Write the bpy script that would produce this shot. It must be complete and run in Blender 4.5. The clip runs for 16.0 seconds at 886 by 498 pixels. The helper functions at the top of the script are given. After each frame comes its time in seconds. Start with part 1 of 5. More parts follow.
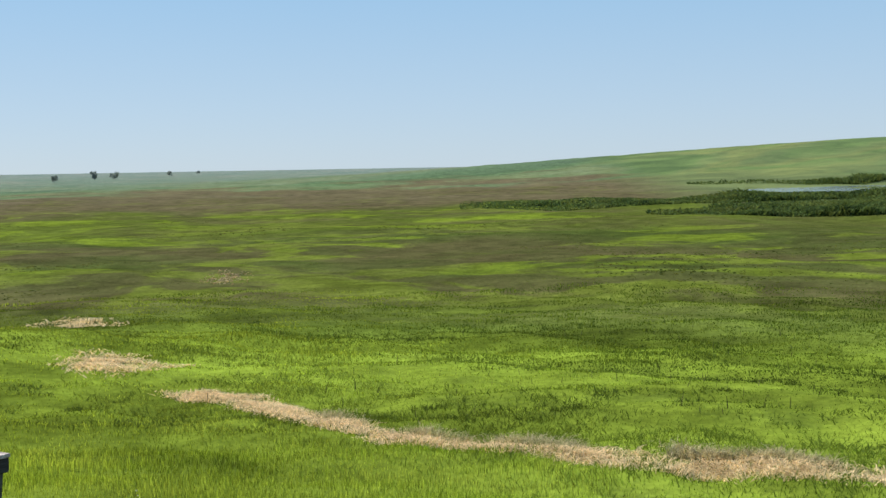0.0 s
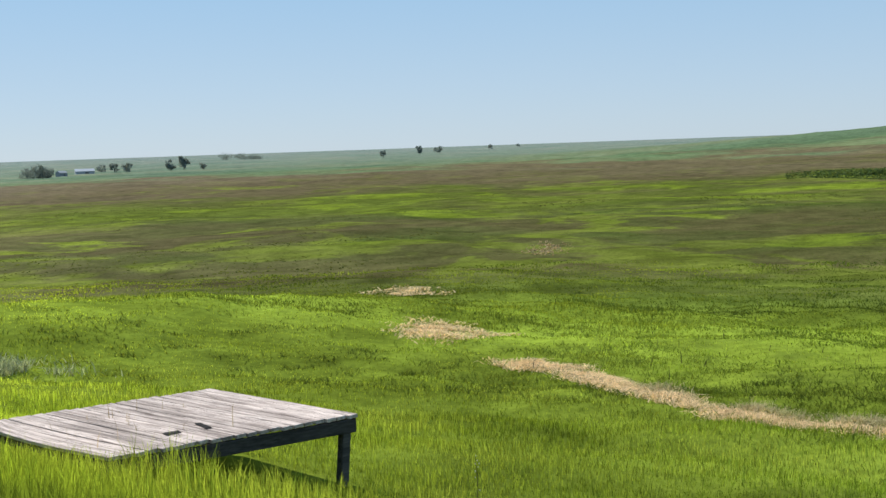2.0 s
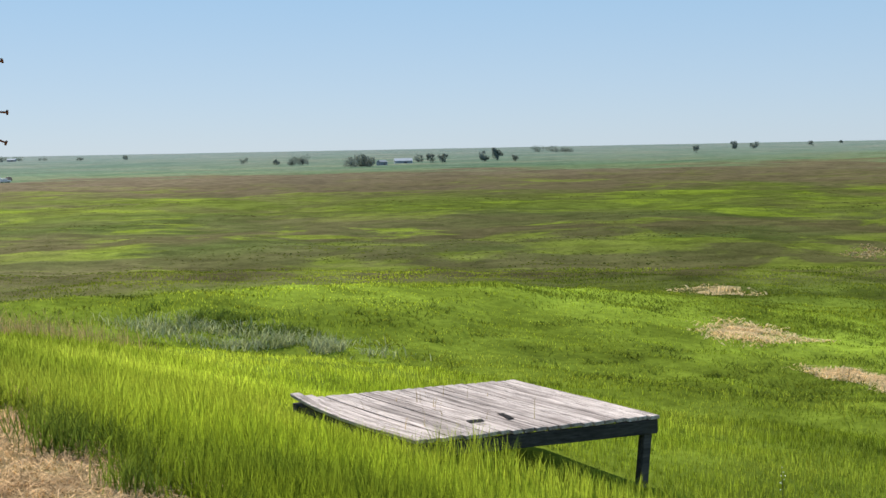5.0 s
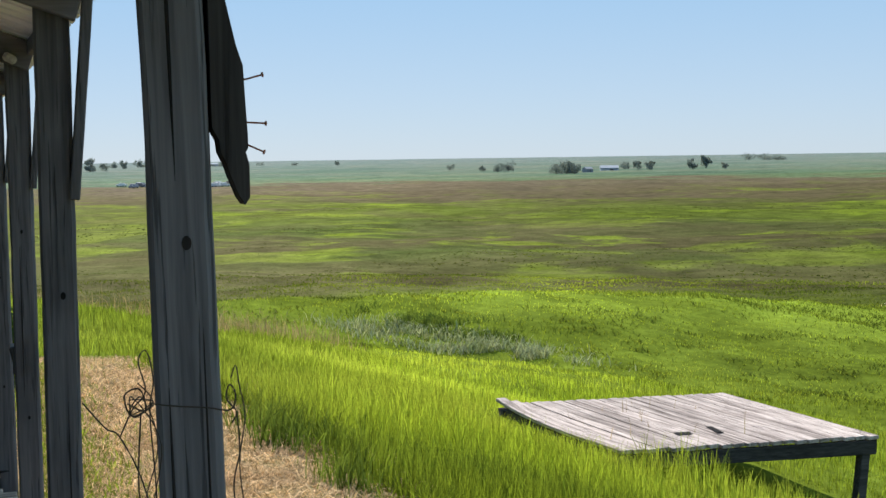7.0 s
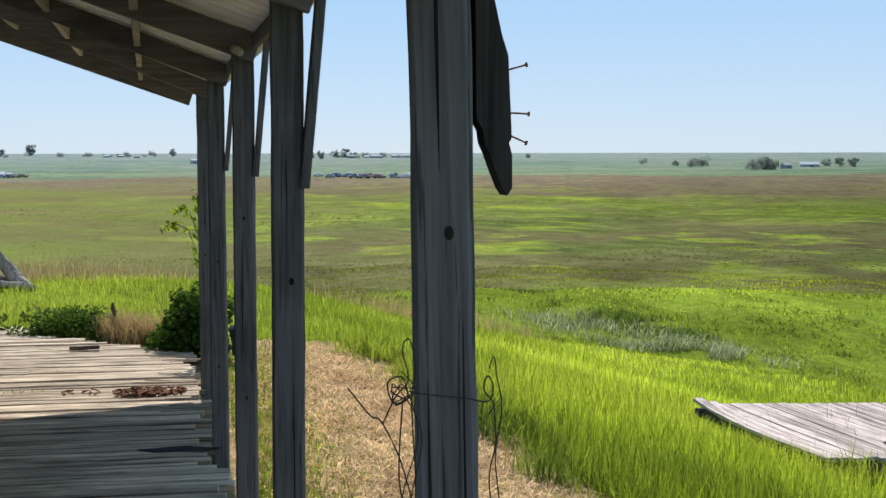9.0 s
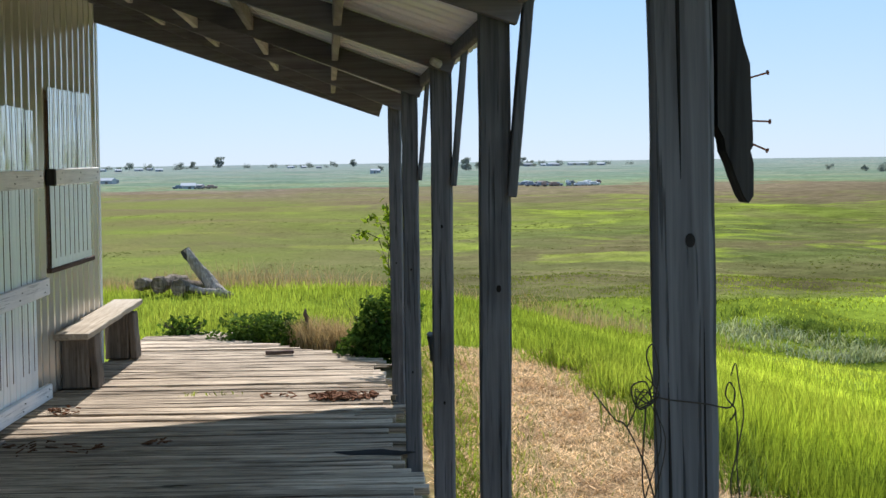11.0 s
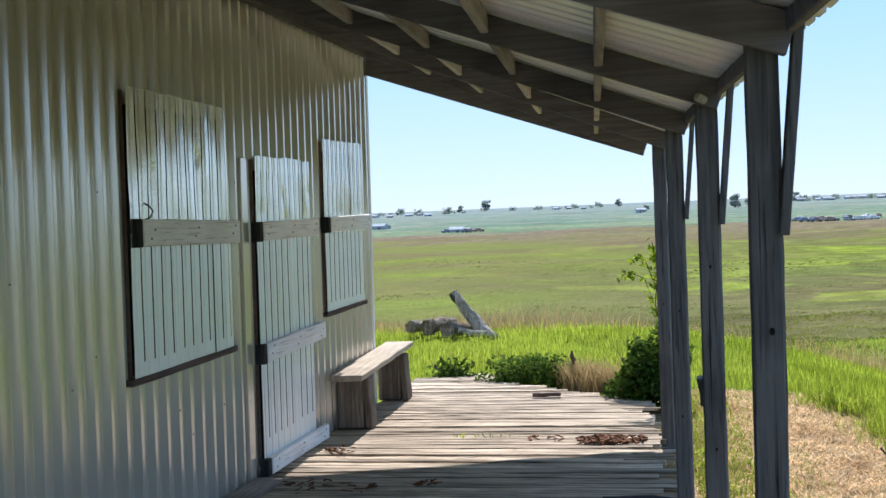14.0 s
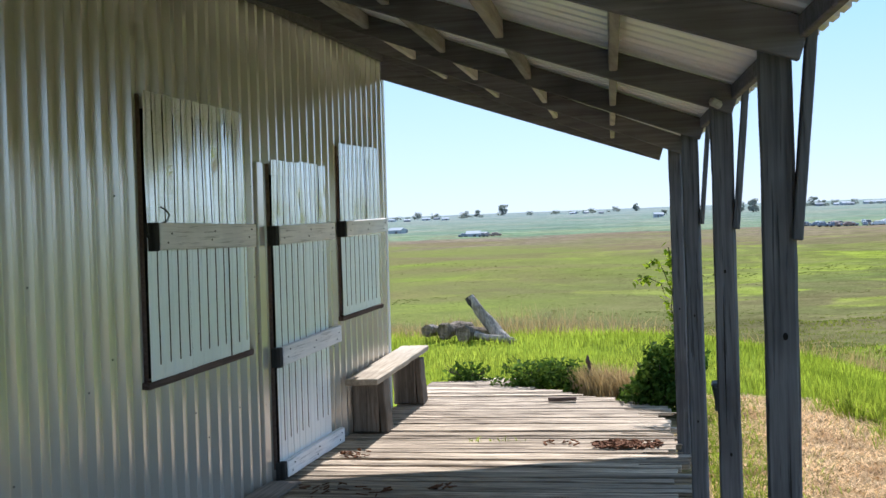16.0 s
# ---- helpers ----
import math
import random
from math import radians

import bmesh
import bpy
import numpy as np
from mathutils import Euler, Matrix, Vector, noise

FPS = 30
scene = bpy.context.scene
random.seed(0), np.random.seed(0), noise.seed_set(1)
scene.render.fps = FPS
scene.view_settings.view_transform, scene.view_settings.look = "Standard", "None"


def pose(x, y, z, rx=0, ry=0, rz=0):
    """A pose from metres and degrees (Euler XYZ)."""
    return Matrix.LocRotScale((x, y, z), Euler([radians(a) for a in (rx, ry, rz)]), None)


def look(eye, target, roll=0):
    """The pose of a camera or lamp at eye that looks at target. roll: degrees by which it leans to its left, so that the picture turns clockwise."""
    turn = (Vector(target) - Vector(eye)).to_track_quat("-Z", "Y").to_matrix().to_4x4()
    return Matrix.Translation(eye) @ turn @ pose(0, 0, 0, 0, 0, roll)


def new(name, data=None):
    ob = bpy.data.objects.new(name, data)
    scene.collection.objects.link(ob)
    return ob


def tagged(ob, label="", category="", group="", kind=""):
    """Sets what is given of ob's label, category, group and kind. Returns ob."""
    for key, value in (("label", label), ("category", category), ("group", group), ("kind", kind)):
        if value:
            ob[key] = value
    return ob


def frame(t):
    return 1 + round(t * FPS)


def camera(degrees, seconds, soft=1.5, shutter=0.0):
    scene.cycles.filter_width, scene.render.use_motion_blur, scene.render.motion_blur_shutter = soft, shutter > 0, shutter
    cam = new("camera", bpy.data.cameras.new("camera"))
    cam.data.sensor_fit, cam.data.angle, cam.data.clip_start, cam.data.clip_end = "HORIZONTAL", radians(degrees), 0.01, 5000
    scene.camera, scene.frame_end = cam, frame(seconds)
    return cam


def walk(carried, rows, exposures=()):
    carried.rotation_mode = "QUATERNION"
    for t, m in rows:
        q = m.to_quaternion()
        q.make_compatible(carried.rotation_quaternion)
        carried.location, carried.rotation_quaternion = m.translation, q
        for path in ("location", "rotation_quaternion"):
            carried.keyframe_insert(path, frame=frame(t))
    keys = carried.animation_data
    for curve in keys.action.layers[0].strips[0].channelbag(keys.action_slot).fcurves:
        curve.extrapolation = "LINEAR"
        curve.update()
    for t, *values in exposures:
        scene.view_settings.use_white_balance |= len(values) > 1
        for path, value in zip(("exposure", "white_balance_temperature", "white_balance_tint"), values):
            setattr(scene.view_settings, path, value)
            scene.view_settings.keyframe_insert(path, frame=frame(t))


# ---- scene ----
cam = camera(40.0, 16.0)
PATH = [
    (0, (2.897, 0.592, 1.621), (4.572, 1.676, 1.488), -1.0),
    (0.5, (2.922, 0.664, 1.608), (4.512, 1.87, 1.468), -1.1),
    (1, (2.931, 0.746, 1.598), (4.435, 2.055, 1.454), -1.5),
    (1.5, (2.946, 0.817, 1.606), (4.351, 2.232, 1.453), -1.5),
    (2, (2.931, 0.85, 1.585), (4.268, 2.328, 1.419), -2.0),
    (2.5, (2.909, 0.875, 1.578), (4.177, 2.412, 1.409), -1.7),
    (3, (2.953, 0.883, 1.566), (4.118, 2.5, 1.395), -1.3),
    (3.2, (2.968, 0.879, 1.566), (4.096, 2.521, 1.391), -1.4),
    (5.3, (2.936, 0.854, 1.623), (3.821, 2.64, 1.461), -0.9),
    (5.5, (2.934, 0.862, 1.625), (3.787, 2.664, 1.463), -0.8),
    (6, (2.925, 0.856, 1.622), (3.699, 2.693, 1.468), -0.9),
    (6.5, (2.911, 0.852, 1.623), (3.606, 2.721, 1.477), -0.8),
    (7, (2.893, 0.849, 1.621), (3.512, 2.745, 1.474), -0.8),
    (7.5, (2.877, 0.869, 1.62), (3.412, 2.791, 1.474), -0.6),
    (8, (2.861, 0.882, 1.618), (3.309, 2.826, 1.471), -0.5),
    (8.5, (2.84, 0.893, 1.619), (3.221, 2.85, 1.464), -0.1),
    (9, (2.813, 0.891, 1.62), (3.131, 2.859, 1.464), -0.1),
    (11.3, (2.727, 0.857, 1.624), (2.723, 2.853, 1.488), -0.9),
    (11.5, (2.726, 0.862, 1.626), (2.701, 2.858, 1.495), -1.0),
    (12, (2.715, 0.859, 1.626), (2.614, 2.853, 1.505), -1.3),
    (12.5, (2.716, 0.865, 1.627), (2.517, 2.852, 1.52), -1.7),
    (13, (2.715, 0.865, 1.63), (2.425, 2.842, 1.542), -2.0),
    (13.5, (2.725, 0.882, 1.628), (2.366, 2.848, 1.554), -2.2),
    (14, (2.733, 0.897, 1.626), (2.332, 2.856, 1.564), -2.3),
    (14.5, (2.738, 0.896, 1.629), (2.313, 2.85, 1.58), -2.2),
    (15, (2.742, 0.891, 1.629), (2.311, 2.843, 1.583), -2.0),
    (15.5, (2.744, 0.893, 1.627), (2.312, 2.845, 1.577), -2.0),
    (16, (2.745, 0.889, 1.626), (2.317, 2.842, 1.572), -2.2),
]
EXPOSURE = [(0, 0.38, 6350, 11), (3.2, 0.33, 6350, 11), (5.5, 0.36, 6350, 12), (9, 0.52, 6250, 13), (11.5, 0.68, 6050, 15), (13, 0.80, 5900, 16), (16, 0.92, 5820, 16)]
walk(cam, [(t, look(e, g, r)) for t, e, g, r in PATH], EXPOSURE)

# ---- light ----
SUN_EL = radians(44.0)
world = bpy.data.worlds.new("sky")
scene.world = world
world.use_nodes = True
wn = world.node_tree
sky = wn.nodes.new("ShaderNodeTexSky")
sky.sky_type = "NISHITA"
sky.sun_disc = False
sky.sun_elevation = SUN_EL
sky.sun_rotation = radians(2)
sky.altitude = 800
sky.air_density, sky.dust_density, sky.ozone_density = 0.8, 0.6, 3.0
wn.nodes["Background"].inputs["Strength"].default_value = 0.058
haze = wn.nodes.new("ShaderNodeMixRGB")
haze.inputs[0].default_value = 0.82
up = wn.nodes.new("ShaderNodeSeparateXYZ")
wn.links.new(wn.nodes.new("ShaderNodeTexCoord").outputs["Generated"], up.inputs[0])
veil = wn.nodes.new("ShaderNodeValToRGB")
for k, (at_height, tone) in enumerate(((0.0, (0.65, 0.79, 0.885)), (0.05, (0.57, 0.755, 0.915)), (0.15, (0.41, 0.68, 0.94)), (1.0, (0.32, 0.55, 0.9)))):
    e = veil.color_ramp.elements[k] if k < 2 else veil.color_ramp.elements.new(at_height)
    e.position, e.color = at_height, (*tone, 1)
wn.links.new(up.outputs[2], veil.inputs[0])
gain = wn.nodes.new("ShaderNodeVectorMath")
gain.operation = "SCALE"
gain.inputs["Scale"].default_value = 12.0
wn.links.new(veil.outputs[0], gain.inputs[0])
wn.links.new(gain.outputs[0], haze.inputs[2])
wn.links.new(sky.outputs[0], haze.inputs[1])
wn.links.new(haze.outputs[0], wn.nodes["Background"].inputs[0])
sun = new("sun", bpy.data.lights.new("sun", "SUN"))
sun.data.energy, sun.data.angle, sun.data.color = 5.0, radians(0.55), (1.0, 0.95, 0.86)
sun.matrix_world = look((-0.035 * 50, 1.03 * 50, 50), (0, 0, 0))

# ---- materials ----


class Mat:
    """A node material with short ways to make its nodes."""

    def __init__(self, name, rough=0.8, metal=0.0, spec=0.3):
        self.m = bpy.data.materials.new(name)
        self.m.use_nodes = True
        self.t = self.m.node_tree
        self.b = self.t.nodes["Principled BSDF"]
        self.b.inputs["Roughness"].default_value = rough
        self.b.inputs["Metallic"].default_value = metal
        self.b.inputs["Specular IOR Level"].default_value = spec

    def node(self, kind, **keys):
        n = self.t.nodes.new("ShaderNode" + kind)
        for k, v in keys.items():
            if k == "op":
                n.operation = v
            elif k == "blend":
                n.blend_type = v
        return n

    def link(self, a, b):
        self.t.links.new(a, b)

    def put(self, socket, value):
        if isinstance(value, bpy.types.NodeSocket):
            self.link(value, socket)
        elif isinstance(value, tuple) and len(value) == 3 and socket.type == "RGBA":
            socket.default_value = (*value, 1)
        else:
            socket.default_value = value

    def coords(self, scale=(1, 1, 1), shift=True, world=False):
        if world:
            out = self.node("NewGeometry").outputs["Position"]
        else:
            out = self.node("TexCoord").outputs["Object"]
        if shift:
            info = self.node("ObjectInfo")
            mul = self.math("MULTIPLY", info.outputs["Random"], 37.0)
            comb = self.node("CombineXYZ")
            for k in range(3):
                self.link(mul, comb.inputs[k])
            add = self.node("VectorMath", op="ADD")
            self.link(out, add.inputs[0])
            self.link(comb.outputs[0], add.inputs[1])
            out = add.outputs[0]
        mp = self.node("Mapping")
        mp.inputs["Scale"].default_value = scale
        self.link(out, mp.inputs["Vector"])
        return mp.outputs[0]

    def math(self, op, a, b=0.0, clamp=False):
        n = self.node("Math", op=op)
        n.use_clamp = clamp
        self.put(n.inputs[0], a)
        self.put(n.inputs[1], b)
        return n.outputs[0]

    def noise(self, vec, scale=1.0, detail=4.0, rough=0.55, warp=0.0):
        n = self.node("TexNoise")
        self.link(vec, n.inputs["Vector"])
        n.inputs["Scale"].default_value = scale
        n.inputs["Detail"].default_value = detail
        n.inputs["Roughness"].default_value = rough
        n.inputs["Distortion"].default_value = warp
        return n.outputs["Fac"]

    def ramp(self, fac, stops, smooth=False):
        n = self.node("ValToRGB")
        if smooth:
            n.color_ramp.interpolation = "EASE"
        el = n.color_ramp.elements
        while len(el) > 1:
            el.remove(el[-1])
        el[0].position = stops[0][0]
        for k, (p, c) in enumerate(stops):
            e = el[0] if k == 0 else el.new(p)
            c = (c, c, c) if isinstance(c, (int, float)) else c
            e.color = (*c, 1)
        self.link(fac, n.inputs[0])
        return n.outputs[0]

    def mix(self, fac, a, b, blend="MIX"):
        n = self.node("MixRGB", blend=blend)
        self.put(n.inputs[0], fac)
        self.put(n.inputs[1], a)
        self.put(n.inputs[2], b)
        return n.outputs[0]

    def color(self, socket):
        self.put(self.b.inputs["Base Color"], socket)
        return self

    def bump(self, height, strength=0.3, distance=0.01):
        n = self.node("Bump")
        n.inputs["Strength"].default_value = strength
        n.inputs["Distance"].default_value = distance
        self.link(height, n.inputs["Height"])
        self.link(n.outputs[0], self.b.inputs["Normal"])
        return self


def wood(name, dark, light, axis, rough=0.85, streak=0.0, stain=0.5, check=0.0, vary=1.0):
    """Weathered wood with its grain along the axis 0, 1 or 2 of the piece."""
    w = Mat(name, rough, spec=0.06)
    fine = [60.0, 60.0, 60.0]
    fine[axis] = 2.2
    wide = [9.0, 9.0, 9.0]
    wide[axis] = 0.9
    grain = w.noise(w.coords(tuple(fine)), 1.0, 5, 0.6, 0.4)
    big = w.noise(w.coords(tuple(wide)), 1.0, 4, 0.6, 0.8)
    blot = w.noise(w.coords((2.3, 2.3, 2.3)), 1.0, 3)
    col = w.mix(w.ramp(grain, [(0.3, 0.0), (0.68, 1.0)]), dark, light)
    mid = tuple((a + b) * 0.5 for a, b in zip(dark, light))
    col = w.mix(w.ramp(big, [(0.35, 0.0), (0.7, 0.55)]), col, mid)
    col = w.mix(w.math("MULTIPLY", w.ramp(blot, [(0.5, 0.0), (0.75, 1.0)]), stain), col, tuple(v * 0.45 for v in dark))
    if streak:
        long = [16.0, 16.0, 16.0]
        long[axis] = 0.55
        lines = w.noise(w.coords(tuple(long)), 1.0, 5, 0.7, 0.3)
        col = w.mix(w.math("MULTIPLY", w.ramp(lines, [(0.46, 0.0), (0.62, 1.0)]), streak), col, tuple(v * 0.55 for v in dark))
    info = w.node("ObjectInfo")
    col = w.mix(1.0, col, w.ramp(info.outputs["Random"], [(0, 1 - 0.32 * vary), (0.5, 1.0), (1, 1 + 0.18 * vary)]), "MULTIPLY")
    crack = w.ramp(grain, [(0.22, 0.0), (0.4, 1.0)])
    if check:
        # drying checks, short thin splits along the grain
        thin = [95.0, 95.0, 95.0]
        thin[axis] = 3.0
        split = w.ramp(w.noise(w.coords(tuple(thin)), 1.0, 3, 0.6, 0.2), [(0.585, 0.0), (0.64, 1.0)])
        some = w.ramp(w.noise(w.coords((3.1, 3.1, 3.1)), 1.0, 3), [(0.35, 0.25), (0.6, 1.0)])
        split = w.math("MULTIPLY", split, some)
        col = w.mix(w.math("MULTIPLY", split, check), col, tuple(v * 0.22 for v in dark))
        crack = w.math("SUBTRACT", crack, split)
    w.color(col)
    w.bump(crack, 0.55, 0.006)
    return w.m


DECK = wood("deck_wood", (0.18, 0.138, 0.096), (0.76, 0.62, 0.455), 0, 0.95, streak=0.8, stain=0.5, check=1.0, vary=1.1)
POST = wood("post_wood", (0.078, 0.077, 0.08), (0.2, 0.197, 0.2), 2, streak=0.08, stain=0.5, check=0.6, vary=0.6)
RAFTER = wood("rafter_wood", (0.10, 0.096, 0.105), (0.225, 0.215, 0.23), 0, streak=0.3)
BLOCKING = wood("blocking_wood", (0.32, 0.30, 0.28), (0.56, 0.52, 0.47), 1, streak=0.3)
BAR = wood("bar_wood", (0.72, 0.71, 0.70), (0.92, 0.90, 0.87), 1, streak=0.12, stain=0.25, check=0.4, vary=0.25)
PLATFORM = wood("platform_wood", (0.27, 0.21, 0.175), (0.78, 0.66, 0.58), 1, 0.75, streak=0.75, check=1.0, vary=0.45)
FRAMEWOOD = wood("frame_wood", (0.04, 0.037, 0.034), (0.12, 0.11, 0.10), 0, streak=0.4)
CHAR = wood("charred_wood", (0.02, 0.019, 0.018), (0.075, 0.07, 0.065), 2)
LOGWOOD = wood("log_wood", (0.13, 0.108, 0.085), (0.50, 0.44, 0.365), 2, 0.85, streak=0.5, stain=0.8, check=0.8, vary=0.4)
# near-black for real knots, and for the shade in cracks, holes and gaps
KNOT_AND_SHADE = wood("knot_and_shade_dark", (0.012, 0.011, 0.010), (0.04, 0.036, 0.033), 2)
BROWNTRIM = wood("brown_trim_wood", (0.07, 0.045, 0.035), (0.17, 0.12, 0.10), 1)


def metal_paint(name, col, rough=0.35, metal=0.0, streak=0.35):
    w = Mat(name, rough, metal, 0.5)
    s = w.noise(w.coords((3.0, 3.0, 0.5)), 1.0, 4)
    d = w.noise(w.coords((1.5, 1.5, 1.5)), 1.0, 4)
    c = w.mix(w.math("MULTIPLY", w.ramp(s, [(0.4, 0.0), (0.75, 1.0)]), streak), col, tuple(v * 0.7 for v in col))
    c = w.mix(w.math("MULTIPLY", w.ramp(d, [(0.45, 0.0), (0.8, 1.0)]), 0.35), c, tuple(v * f for v, f in zip(col, (0.75, 0.7, 0.6))))
    w.color(c)
    r = w.ramp(s, [(0.3, rough - 0.02), (0.8, rough + 0.06)])
    w.link(r, w.b.inputs["Roughness"])
    return w.m


SIDING = metal_paint("siding_metal", (0.73, 0.70, 0.65), 0.19, 0.6, 0.15)
SHUTTER = metal_paint("shutter_metal", (0.86, 0.88, 0.83), 0.2, 0.75, 0.2)
GALVANISED = metal_paint("roof_metal", (0.93, 0.94, 0.97), 0.35, 0.25, 0.2)
# pale blue tint stands in for the sky mirrored in the lower sheets
SKYSHEET = metal_paint("sky_tinted_sheet_metal", (0.84, 0.90, 0.94), 0.3, 0.35, 0.15)
TRIMWHITE = metal_paint("white_trim_metal", (0.78, 0.78, 0.76), 0.4, 0.0)
RUST = metal_paint("rusty_nail", (0.33, 0.13, 0.07), 0.7, 0.4)
WIRE = metal_paint("wire_metal", (0.06, 0.05, 0.04), 0.6, 0.6)
DARKMETAL = metal_paint("dark_box_metal", (0.07, 0.07, 0.065), 0.6, 0.2)

# ---- terrain ----
HX, HY = 2.8, 0.9
POND = (352.0, 88.0, -6.0)
BASE = ((0, -0.13), (1.2, -0.2), (2.5, -0.5), (4.4, -1.03), (6.8, -1.58), (12, -2.5), (22, -3.75), (35, -4.75), (50, -5.9), (75, -6.9), (130, -7.4),
        (260, -7.6), (420, -7.2), (560, -8.6), (800, -9.2), (1300, -9), (2200, -6), (3500, 0), (4800, 4.0))


def bump_at(x, y, cx, cy, h, rx, ry, turn=0.0):
    c, s = math.cos(turn), math.sin(turn)
    u, v = (x - cx) * c + (y - cy) * s, -(x - cx) * s + (y - cy) * c
    return h * np.exp(-(u / rx) ** 2 - (v / ry) ** 2)


def terrain(x, y):
    """Height of the ground."""
    x, y = np.asarray(x, float), np.asarray(y, float)
    side = 3.0 - 1.5 * np.clip((y - 12) / 6, 0, 1)
    d = np.hypot(np.maximum(x - side, 0), np.maximum(y - 17.5, 0))
    d = np.maximum(d, np.maximum(-y - 6, 0) * 0.6)
    d = np.maximum(d, np.maximum(-x - 10, 0) * 0.6)
    z = np.interp(d, [b[0] for b in BASE], [b[1] for b in BASE])
    far = np.clip((np.hypot(x, y) - 60) / 120, 0, 1)
    z = z + bump_at(x, y, 17, 34.5, 1.4, 17, 6.5, 0.16)
    z = z + bump_at(x, y, 12, 25.5, -0.35, 8, 3, -0.5)
    z = z + bump_at(x, y, 30, 5, 0.5, 6, 14)
    z = z + far * (bump_at(x, y, 760, 60, 26, 240, 420) + bump_at(x, y, 330, 420, 1.5, 150, 90, -0.7))
    basin = np.exp(-(((x - POND[0]) / 55) ** 2 + ((y - POND[1]) / 60) ** 2) ** 2)
    z = z * (1 - basin) + (POND[2] - 0.12) * basin
    w = np.clip((d - 8) / 40, 0, 1)
    z = z + w * (0.35 * np.sin(x * 0.11 + 1.3 * np.sin(y * 0.07)) * np.sin(y * 0.09 + 0.6) + 0.12 * np.sin(x * 0.45 + y * 0.21) * np.sin(y * 0.38 - x * 0.17))
    lumps = np.clip((d - 5) / 10, 0, 1) * np.clip((130 - np.hypot(x, y)) / 60, 0, 1)
    z = z + lumps * (0.06 * np.sin(x * 1.9 + 1.7 * np.sin(y * 1.3)) * np.sin(y * 1.6 + 1.1 * np.sin(x * 0.9)) + 0.10 * np.sin(x * 0.8 + 1.3 * np.sin(y * 0.5)) * np.sin(y * 0.7 - 0.9 * np.sin(x * 0.6)))
    return z


def terrain_mesh():
    az = np.concatenate([np.linspace(-35, 110, 330), np.linspace(110, 325, 70)[1:-1]])
    rr = np.concatenate([[0.0], np.geomspace(0.8, 4900, 420)])
    A, R = np.meshgrid(np.radians(az), rr)
    X, Y = HX + R * np.sin(A), HY + R * np.cos(A)
    Z = terrain(X, Y)
    n, m = A.shape
    verts = np.stack([X, Y, Z], -1).reshape(-1, 3)
    i, j = np.meshgrid(np.arange(n - 1), np.arange(m), indexing="ij")
    k = (j + 1) % m
    faces = np.stack([i * m + j, i * m + k, (i + 1) * m + k, (i + 1) * m + j], -1).reshape(-1, 4)
    me = bpy.data.meshes.new("ground")
    me.from_pydata(verts.tolist(), [], faces[:, ::-1].tolist())
    me.polygons.foreach_set("use_smooth", [True] * len(me.polygons))
    me.update()
    return me


